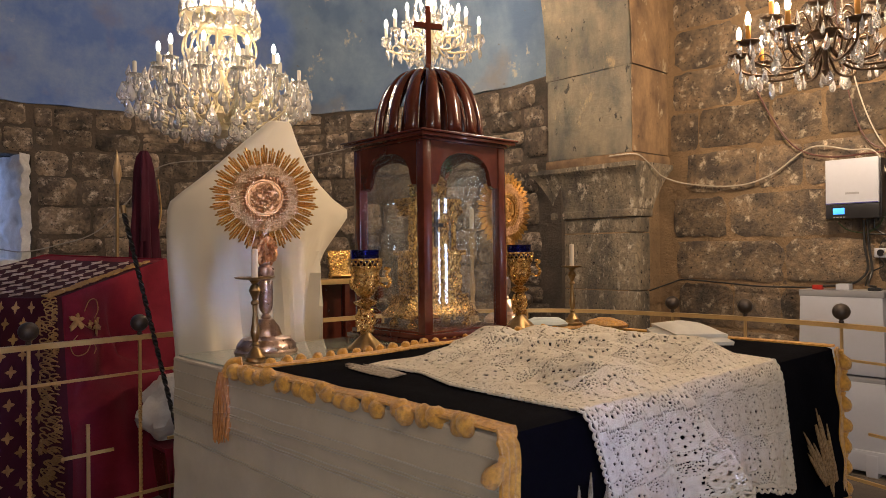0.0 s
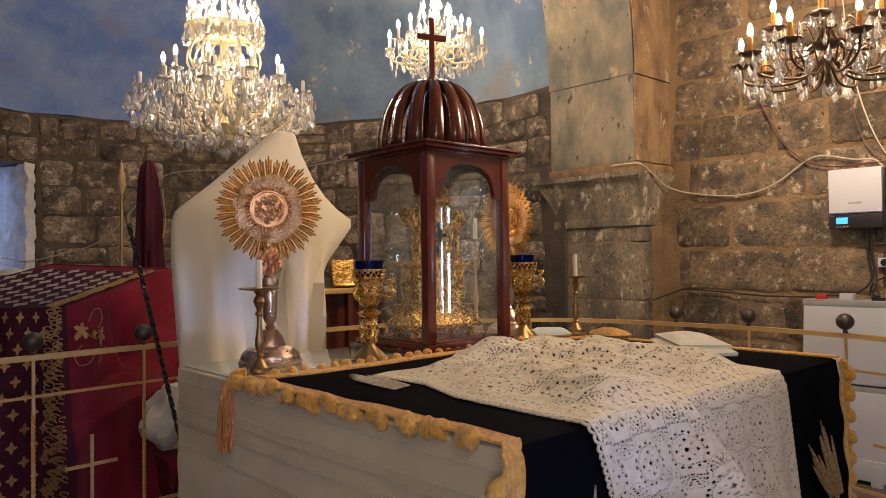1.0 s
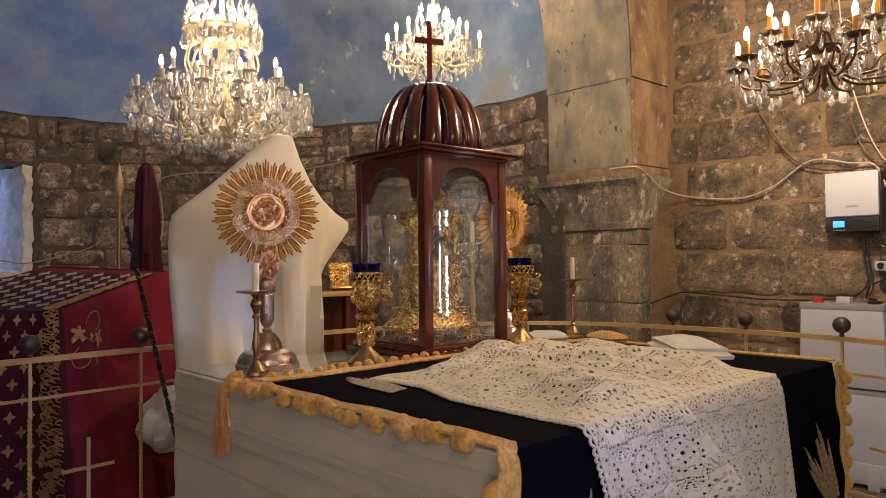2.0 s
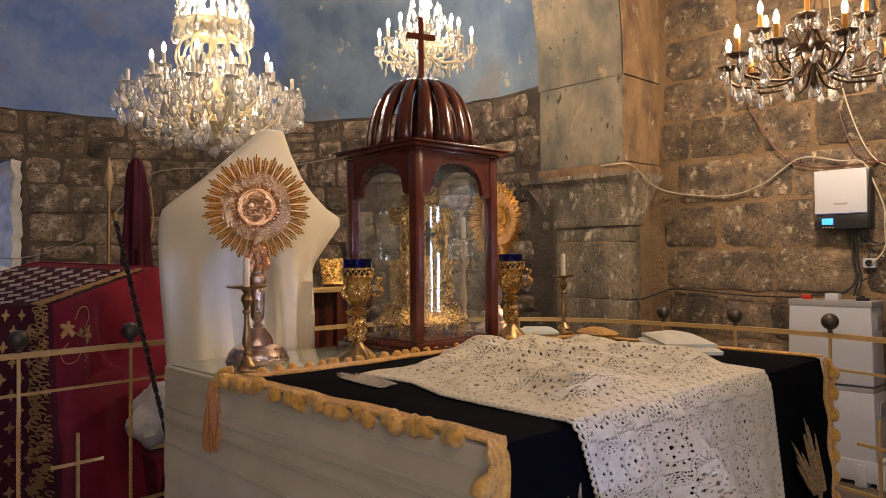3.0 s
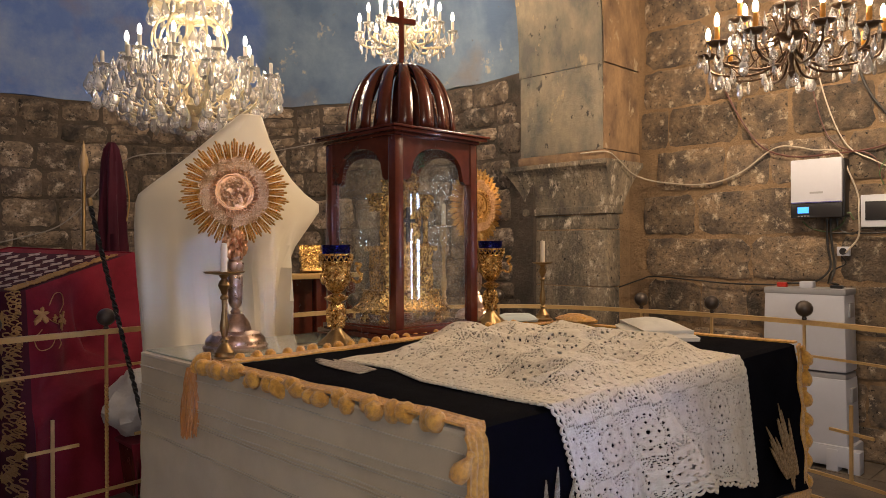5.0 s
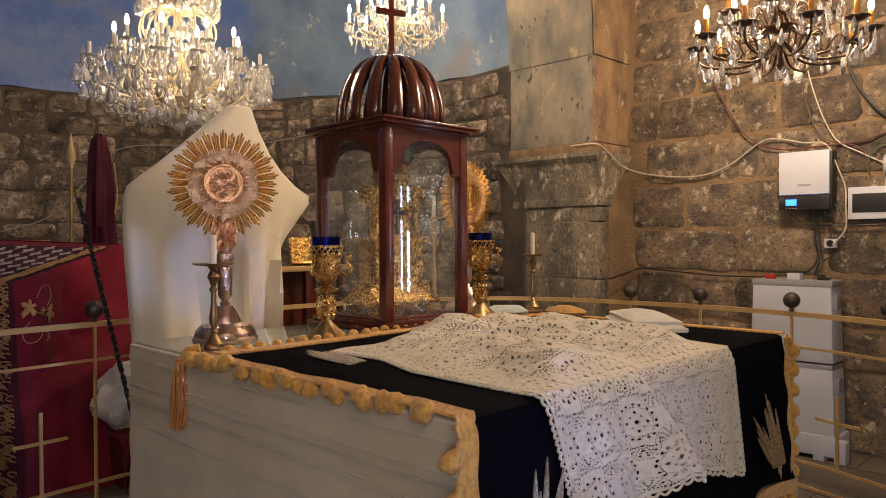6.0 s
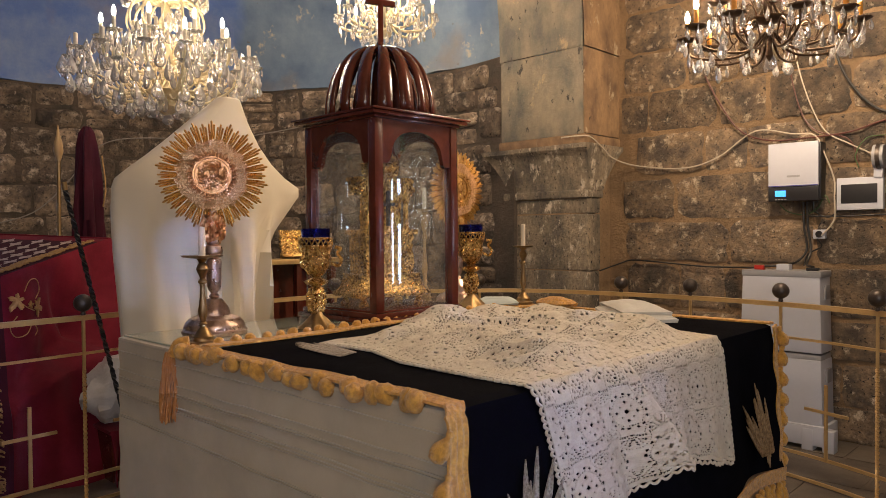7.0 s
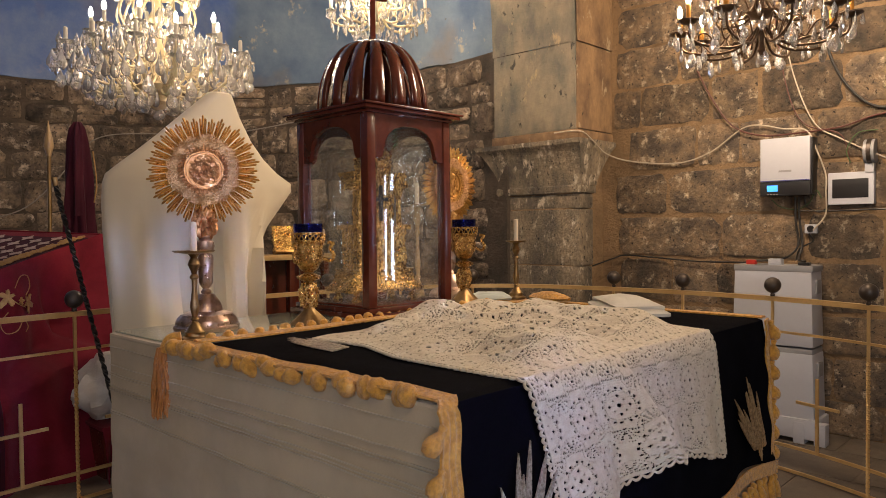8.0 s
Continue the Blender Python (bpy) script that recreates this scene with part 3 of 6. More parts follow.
for i in range(21):
    t = i / 20
    y = 1.2 - 1.12 * t + random.uniform(-0.015, 0.015)
    out = random.uniform(-0.046, -0.026)
    piece("tassel", POMS[i % 5], cloth, pose(out, y, 1.0 + random.uniform(-0.014, 0.008), *[random.uniform(0, 360) for _ in range(3)]) @ Matrix.Diagonal((random.uniform(0.85, 1.1), random.uniform(0.9, 1.2), random.uniform(0.8, 1.0), 1)))
for i in range(30):
    x = 0.08 + 1.72 * i / 29
    piece("tassel", POMS[(i * 2) % 5], cloth, pose(x, 1.19 + random.uniform(-0.012, 0.01) - 0.02 * math.sin(x * 4), 1.015, *[random.uniform(0, 360) for _ in range(3)]) @ Matrix.Scale(random.uniform(0.6, 0.8), 4))
for i in range(7):
    piece("tassel", KNOBS[0], cloth, pose(-0.088, -0.032 - 0.004 * i, 0.93 - 0.088 * i, random.uniform(-10, 10), random.uniform(14, 40)) @ Matrix.Scale(random.uniform(0.75, 0.9), 4))
    piece("tassel", KNOBS[0], cloth, pose(1.85, -0.045, 0.95 - 0.08 * i, random.uniform(-10, 10), random.uniform(-30, 0)))
for i in range(34):
    x = 0.03 + 1.77 * i / 33
    piece("tassel", FRINGE[0], cloth, pose(x, -0.07 + random.uniform(-0.006, 0.006), HEM(x) - 0.075, random.uniform(-8, 8), random.uniform(-8, 8)))

CORD = mat("rust_gold_silk", (0.5, 0.2, 0.035), 0.6, alt=(0.28, 0.1, 0.015), scale=60, fine=300, bump=0.3, bump_scale=400, dist=0.002, sheen=0.2)
# the long cord tassel at the far corner of the braid
cord = part("cord_tassel", tube([(0.01, 1.25, 1.02), (-0.02, 1.27, 1.012), (-0.04, 1.28, 0.97)], 0.017, 10, 6), TRIM, cloth)
bm = bmesh.new()
for i in range(120):
    a, r = random.uniform(0, 6.28), 0.024 * math.sqrt(random.random())
    x, y = -0.045 + r * math.cos(a), 1.285 + r * math.sin(a)
    k = random.uniform(1.1, 1.6)
    tube([(x * 0.6 + 0.4 * -0.04, 1.28 + (y - 1.28) * 0.6, 0.985), (x, y, 0.93), (-0.045 + r * k * math.cos(a + 0.3), 1.285 + r * k * math.sin(a + 0.3), 0.85), (-0.045 + 1.1 * r * k * math.cos(a), 1.285 + r * k * math.sin(a), 0.775 + random.uniform(-0.03, 0.03))], 0.0021, 4, 3, bm)
part("fringe", bm, CORD, cord, "rust-gold silk fringe")

# embroidered wings on the velvet: overlapping feathers of metal thread


def feathers(label, at, lean, n, length, m_up, seed, fan=0.75, thread=None):
    thread = thread or SPARKLE
    rr = random.Random(seed)
    first = None
    for i in range(n):
        bm = bmesh.new()
        a = lean + (i / (n - 1) - 0.5) * fan + rr.uniform(-0.2, 0.2) * fan
        ln = length * (0.55 + 0.45 * math.sin(math.pi * (0.15 + 0.7 * i / (n - 1)))) * rr.uniform(0.6, 1.15)
        w = 0.0085
        pts = [(-w, 0), (-w * 1.4, ln * 0.4), (-w * 0.8, ln * 0.8), (0, ln), (w * 0.8, ln * 0.8), (w * 1.4, ln * 0.4), (w, 0)]
        ring = []
        for k in (0, 1):
            ring.append([bm.verts.new(m_up(at[0] + p[0] * math.cos(a) + p[1] * math.sin(a) + (i - n / 2) * 0.006, at[1] - p[0] * math.sin(a) + p[1] * math.cos(a), 0.001 * i + 0.004 * k)) for p in pts])
        bm.faces.new(ring[1])
        for q in range(7):
            bm.faces.new((ring[0][q], ring[0][(q + 1) % 7], ring[1][(q + 1) % 7], ring[1][q]))
        ob = part("embroidered_feather", bm, thread, first or cloth, "" if first else label)
        first = first or ob


front = lambda a, b, h: (a, -0.041 - h - 0.055 * (1 - b), b)
flat = lambda a, b, h: (a, b, 1.0085 + 0.6 * h)
SPARKLE = mat("silver_gilt_thread", (0.72, 0.52, 0.28), 0.4, 0.7, alt=(0.24, 0.14, 0.05), scale=90, fine=400, mix=0.9, bump=0.9, bump_scale=350, dist=0.004)
SILVER_THREAD = mat("silver_thread", (0.62, 0.55, 0.44), 0.5, 0.4, alt=(0.22, 0.18, 0.13), scale=120, fine=400, mix=0.9, bump=0.9, bump_scale=350, dist=0.004)
feathers("feathered wing in gold metal thread", (1.63, 0.54), -0.5, 13, 0.29, front, 3, 0.5)
feathers("feathered wing in gold metal thread", (1.64, 0.57), 2.9, 3, 0.08, front, 5)
feathers("feathered wing in silver metal thread", (0.17, 0.64), 0.12, 12, 0.22, front, 4, 0.85, SILVER_THREAD)
feathers("feathered wing in silver metal thread", (0.225, 0.66), 0.12, 9, 0.32, flat, 6, 0.12, SILVER_THREAD)

# ---- the crochet cover: every opening is a hole in the mesh ----
LU, LV = 400, 440


def table(x, rows):
    """Value at x by straight lines between rows of (x, value), x falling or rising."""
    rows = sorted(rows)
    if x <= rows[0][0]:
        return rows[0][1]
    for (a, p), (b, q) in zip(rows, rows[1:]):
        if x <= b:
            return p + (q - p) * (x - a) / (b - a)
    return rows[-1][1]


def ease(t):
    t = max(0.0, min(1.0, t))
    return t * t * (3 - 2 * t)


LEFT_EDGE = [(0.88, 0.3), (0.76, 0.318), (0.642, 0.322), (0.433, 0.246), (0.25, 0.234), (0.1, 0.227), (-0.03, 0.23)]
RIGHT_EDGE = [(0.88, 1.6), (0.64, 1.57), (0.45, 1.47), (0.327, 1.4), (0.154, 1.33), (-0.03, 1.278)]
HEM_LINE = [(0.32, 0.64), (0.473, 0.669), (0.626, 0.687), (0.72, 0.742), (0.76, 0.735), (0.83, 0.712), (0.944, 0.685), (1.13, 0.64), (1.349, 0.585)]
LACE_TOP = 0.66


def lace_place(u, v):
    """u across from the near-left to the far-right side, v from the back over the front edge and down."""
    if v < LACE_TOP:
        k = v / LACE_TOP
        y = 0.88 - 0.9 * k
        xl, xr = table(y, LEFT_EDGE), table(y, RIGHT_EDGE)
        x = xl + (xr - xl) * u
        y += (1 - k) ** 2 * (0.15 * math.exp(-((u - 0.56) / 0.2) ** 2) + 0.025 * math.sin(u * 21 + 1))
        edge = ease(u / 0.16) * ease((1 - u) / 0.2) * ease((1 - k) / 0.2) * (0.5 + 0.5 * ease(k / 0.12))
        ridge = 0.02 + 0.024 * ease((x - 0.45) / 0.5) + 0.016 * math.exp(-((x - 0.62 - 0.32 * (y - 0.4)) / 0.08) ** 2) + 0.03 * math.exp(-((x - 1.08 + 0.55 * (y - 0.35)) / 0.055) ** 2) - 0.02 * math.exp(-((x - 0.86 - 0.1 * y) / 0.07) ** 2)
        z = 1.012 + edge * (ridge + 0.034 * wave(x * 4.5, y * 4, 1.0, 6) + 0.034 * (0.35 - abs(wave(x * 7 + 3 * y, y * 5, 1.0, 2))) + 0.008 * wave(x * 19, y * 16, 1.0, 9))
        return x, y, max(z, 1.0115)
    k = (v - LACE_TOP) / (1 - LACE_TOP)
    xl, xr = 0.23 + 0.1 * k ** 0.8, 1.278 + 0.01 * k
    x = xl + (xr - xl) * u
    low = table(x, HEM_LINE) - 0.007 * abs(math.sin(u * 40))
    # one deep fold lies over to the right; shallower ones on both sides
    c = u - 0.44 + 0.05 * (1 - k)
    fold = 0.12 * (ease((c + 0.17) / 0.17) if c < 0 else ease(1 - c / 0.035)) * k ** 0.7
    fold += 0.03 * k * (0.5 + 0.5 * math.sin(u * 24 + 0.6)) * ease((u - 0.52) / 0.1) + 0.035 * k * (0.5 + 0.5 * math.sin(u * 15 - 0.9)) * ease((0.3 - u) / 0.1)
    rnd = min(1, k * 7)
    return x + 0.03 * fold, -0.02 - 0.02 * math.sin(rnd * 1.57) - fold - 0.03 * k, 1.012 - 0.012 * rnd ** 2 - (1.0 - low) * k


def lace_open(i, j):
    """Whether the stitch at column i, row j is left open: lozenge eyes in squares, dotted arcs round them and radiating filet fans between."""
    if i < 3 or j < 3 or i > LU - 4 or j > LV - 4:
        return False
    tile = 62
    row = j // tile
    p = (i + (tile // 2 if row % 2 else 0)) % tile - tile // 2
    q = j % tile - tile // 2
    r, a = math.hypot(p, q), math.atan2(q, p)
    turn = (a + math.pi) / (2 * math.pi)
    # eyes: one large lozenge and its ring of small ones
    if abs(p) + abs(q) < 4:
        return True
    for cx, cy in ((12, 0), (-12, 0), (0, 12), (0, -12)):
        if abs(p - cx) + abs(q - cy) < 3:
            return True
    for cx, cy in ((6, 6), (-7, 6), (6, -7), (-7, -7)):
        if 0 <= p - cx < 2 and 0 <= q - cy < 2:
            return True
    if 18.0 < r < 19.4:
        return int(turn * 72) % 2 == 0
    if 20.6 < r < 23.6:
        return int(turn * 40) % 5 in (0, 2)
    # fans in the corners, centred on the corners of the tile
    p2, q2 = tile / 2 - abs(p), tile / 2 - abs(q)
    r2, a2 = math.hypot(p2, q2), math.atan2(q2, p2)
    if r > 25:
        if 4 < r2 < 16:
            return int(r2) % 3 != 0 and int(a2 * (5 if r2 < 10 else 8) / 1.571) % 2 == 0
        if 17.5 < r2 < 18.8:
            return int(a2 * 20 / 1.571) % 2 == 0
    return r2 < 2.2


def crochet():
    me = bpy.data.meshes.new("crochet_cover")
    verts, faces = [], []
    for i in range(LU + 1):
        for j in range(LV + 1):
            x, y, z = lace_place(i / LU, j / LV)
            verts.append((x + 0.0012 * math.sin(j * 2.1), y, z + 0.0015 * ((i + j) % 2)))
    for i in range(LU):
        for j in range(LV):
            if not lace_open(i, j):
                a = i * (LV + 1) + j
                faces.append((a, a + LV + 1, a + LV + 2, a + 1))
    me.from_pydata(verts, [], faces)
    me.materials.append(LACE)
    for p in me.polygons:
        p.use_smooth = True
    root = thing("crochet_cover", "ecru hand-crocheted lace cover thrown over black velvet", "lace cover")
    ob = piece("lace_field", me, root, pose(0, 0, 0))
    thick = ob.modifiers.new("thickness", "SOLIDIFY")
    thick.thickness = 0.003
    rims = ([lace_place(0, k / 120) for k in range(121)], [lace_place(1, k / 120) for k in range(121)], [lace_place(k / 90, 1) for k in range(91)])
    for rim, out in zip(rims, (Vector((-1, 0, 0)), Vector((1, 0, 0)), Vector((0, 0, -1)))):
        pts = []
        for k, p in enumerate(rim):
            for h in range(4):
                q = Vector(p).lerp(Vector(rim[min(k + 1, len(rim) - 1)]), h / 4)
                pts.append(q + out * (0.011 * abs(math.sin((k * 4 + h) * math.pi / 8)) + 0.002))
        part("scalloped_edge", tube(pts, 0.0042, 6), LACE, root)
    return root


crochet()

# ---- the display case ----
CX0, CX1, CY0, CY1 = 0.81, 1.313, 1.207, 1.70
case = thing("display_case", "varnished mahogany display case with glass sides and ribbed dome", "display case")
bm = boxed((CX0 - 0.03, CY0 - 0.03, 1.0), (CX1 + 0.03, CY1 + 0.03, 1.022), 0.006)
box(bm, (CX0 - 0.012, CY0 - 0.012, 1.022), (CX1 + 0.012, CY1 + 0.012, 1.045), 0.006)
part("plinth", bm, MAHOGANY, case)
part("floor_panel", boxed((CX0 + 0.01, CY0 + 0.01, 1.045), (CX1 - 0.01, CY1 - 0.01, 1.052), 0.002), MAHOGANY, case)
for x in (CX0, CX1 - 0.046):
    for y in (CY0, CY1 - 0.046):
        part("post", boxed((x, y, 1.045), (x + 0.046, y + 0.046, 1.860), 0.005), MAHOGANY, case)
bm = boxed((CX0 - 0.008, CY0 - 0.008, 1.860), (CX1 + 0.008, CY1 + 0.008, 1.872), 0.004)
box(bm, (CX0 - 0.035, CY0 - 0.035, 1.872), (CX1 + 0.035, CY1 + 0.035, 1.888), 0.006)
box(bm, (CX0 - 0.045, CY0 - 0.045, 1.888), (CX1 + 0.045, CY1 + 0.045, 1.898), 0.004)
part("cornice", bm, MAHOGANY, case)


def arch_panel(width, depth=0.02):
    """Spandrel board with a shouldered arch cut from its lower edge; built in x, z."""
    bm = bmesh.new()
    n = 28
    top, low = [], []
    for i in range(n + 1):
        x = -width / 2 + width * i / n
        s = abs(x) / (width / 2)
        z = -0.185
        if s < 0.84:
            z = -0.185 + 0.02 * (0.84 - s) / 0.1 if s > 0.74 else -0.155 + 0.115 * math.sqrt(max(0, 1 - (s / 0.76) ** 2.4))
        low.append((x, z))
        top.append((x, 0.0))
    ring = {}
    for k, y in ((0, 0), (1, depth)):
        ring[k] = ([bm.verts.new((x, y, z)) for x, z in low], [bm.verts.new((x, y, z)) for x, z in top])
    for i in range(n):
        for k in (0, 1):
            lo, hi = ring[k]
            q = (lo[i], lo[i + 1], hi[i + 1], hi[i])
            bm.faces.new(q if k == 0 else q[::-1])
        bm.faces.new((ring[0][0][i + 1], ring[0][0][i], ring[1][0][i], ring[1][0][i + 1]))
    return bm


sides = [(CX1 - CX0 - 0.092, pose((CX0 + CX1) / 2, CY0 + 0.006, 1.860)), (CX1 - CX0 - 0.092, pose((CX0 + CX1) / 2, CY1 - 0.006, 1.860, 0, 0, 180)),
         (CY1 - CY0 - 0.092, pose(CX0 + 0.006, (CY0 + CY1) / 2, 1.860, 0, 0, -90)), (CY1 - CY0 - 0.092, pose(CX1 - 0.006, (CY0 + CY1) / 2, 1.860, 0, 0, 90))]
for w, m in sides:
    part("arched_board", arch_panel(w), MAHOGANY, case).matrix_basis = m
    g = part("glass_pane", boxed((-w / 2, 0.022, -0.81), (w / 2, 0.026, -0.004)), PANE, case)
    g.matrix_basis = m
    g.visible_shadow = False
DX, DY = (CX0 + CX1) / 2, (CY0 + CY1) / 2
part("dome_ring", turned([(0.235, 1.898), (0.262, 1.898), (0.265, 1.908), (0.258, 1.898), (0.235, 1.898)], (DX, DY, 0), 40), MAHOGANY, case)


def rib():
    bm = bmesh.new()
    rings = []
    for i in range(15):
        a = math.pi / 2 * i / 14
        r, z = 0.236 * math.cos(a) ** 0.82 + 0.012, 0.312 * math.sin(a)
        w = 0.0315 * (0.16 + 0.84 * math.cos(a) ** 0.7)
        rings.append([bm.verts.new((r + dr, dw * w, z + dr * math.sin(a))) for dr, dw in ((-0.007, -1), (0.005, -1), (0.008, 0), (0.005, 1), (-0.007, 1))])
    for a, b in zip(rings, rings[1:]):
        for k in range(5):
            bm.faces.new((a[k], a[(k + 1) % 5], b[(k + 1) % 5], b[k]))
    bm.faces.new(rings[0][::-1])
    bm.faces.new(rings[-1])
    return mesh_of(bm, MAHOGANY, "rib")


RIB = rib()
for i in range(16):
    piece("rib", RIB, case, pose(DX, DY, 1.912, 0, 0, 22.5 * i + 8))
finial = part("finial_cross", turned([(0.03, 2.212), (0.034, 2.234), (0.02, 2.244), (0.014, 2.257)], (DX, DY, 0), 20), MAHOGANY, case)
bm = boxed((-0.013, -0.011, 0), (0.013, 0.011, 0.28), 0.003)
box(bm, (-0.072, -0.0105, 0.175), (0.072, 0.0105, 0.201), 0.003)
part("cross", bm, MAHOGANY, finial).matrix_basis = pose(DX, DY, 2.25, 0, 0, -20)

# the gilt reliquary behind the glass
rel = thing("reliquary", "ornate gilt reliquary with columns standing in the case", "reliquary", pose(1.045, 1.44, 1.052, 0, 0, -12))
bm = bmesh.new()
for x in (-0.14, 0.14):
    for y in (-0.09, 0.09):
        lathe(bm, [(0.02, 0), (0.024, 0.01), (0.012, 0.03), (0.02, 0.05)], (x, y, 0), 10)
part("feet", bm, GOLD_CAST, rel)


def ornate(lo, hi, seed, amp=0.008, cuts=10):
    """A cast block, its faces broken by foliage relief."""
    bm = boxed(lo, hi)
    bmesh.ops.subdivide_edges(bm, edges=bm.edges[:], cuts=cuts, use_grid_fill=True)
    c = (Vector(lo) + Vector(hi)) / 2
    for v in bm.verts:
        d = (v.co - c)
        n = Vector((d.x, d.y, 0)).normalized()
        v.co += n * amp * (noise.noise(v.co * 55 + Vector((seed, 0, 0))) + 0.6 * noise.noise(v.co * 110))
    return bm


part("base", lathe(bmesh.new(), [(0.19, 0.045), (0.195, 0.06), (0.17, 0.08), (0.16, 0.1), (0.15, 0.13), (0.155, 0.145)], n=48, wob=lambda a, z: (1 / max(abs(math.cos(a)), abs(math.sin(a)) * 1.5)) * (1 + 0.05 * math.sin(a * 24) * (0.16 - z) * 8)), GOLD_CAST, rel)
part("body", ornate((-0.12, -0.08, 0.145), (0.12, 0.08, 0.32), 2), GOLD_CAST, rel)
part("cornice", boxed((-0.14, -0.095, 0.32), (0.14, 0.095, 0.345), 0.006), GOLD_CAST, rel)
for x in (-0.1, 0.1):
    part("column", turned([(0.02, 0.345), (0.013, 0.36), (0.012, 0.46), (0.02, 0.48), (0.022, 0.5)], (x, -0.05, 0), 12), GOLD_CAST, rel)
part("upper_stage", ornate((-0.075, -0.05, 0.345), (0.075, 0.06, 0.52), 5), GOLD_CAST, rel)
part("pediment", ornate((-0.135, -0.06, 0.5), (0.135, 0.06, 0.58), 9, 0.016), GOLD_CAST, rel)
part("crown", cast(0.06, 4.0, (1.2, 0.8, 1.0), 0.4), GOLD_CAST, rel).matrix_basis = pose(0, 0, 0.63)
# dark cross put on the front to imitate a silhouette mirrored in the glass
bm = boxed((-0.008, -0.068, 0.36), (0.008, -0.058, 0.52))
box(bm, (-0.035, -0.068, 0.45), (0.035, -0.058, 0.466))
part("dark_cross_panel", bm, DARK_PLASTIC, rel, "small dark cross shape imitating a mirrored silhouette")

# ---- monstrances ----


def ray_mesh():
    bm = bmesh.new()
    for k, (a, ln) in enumerate(((-0.05, 0.86), (0.0, 1.0), (0.05, 0.86))):
        c, s = math.cos(a), math.sin(a)
        r0, r1, w, h = 0.118, 0.118 + 0.088 * ln, 0.0034, 0.005
        base = [(r0, -w, 0), (r1, -w * 1.15, 0), (r1 + 0.004, 0, 0), (r1, w * 1.15, 0), (r0, w, 0)]
        lo = [bm.verts.new((x * c - y * s, -0.002, x * s + y * c)) for x, y, _ in base]
        hi = [bm.verts.new((x * c - y * s, -0.002 - h, x * s + y * c)) for x, y, _ in ((r0, 0, 0), (r1, 0, 0))]
        bk = [bm.verts.new((x * c - y * s, 0.003, x * s + y * c)) for x, y, _ in base]
        for f in ((lo[0], lo[1], hi[1], hi[0]), (hi[0], hi[1], lo[3], lo[4]), (lo[1], lo[2], hi[1]), (hi[1], lo[2], lo[3]), tuple(bk)):
            bm.faces.new(f)
        for q in range(5):
            bm.faces.new((lo[q], lo[(q + 1) % 5], bk[(q + 1) % 5], bk[q]))
    return bm


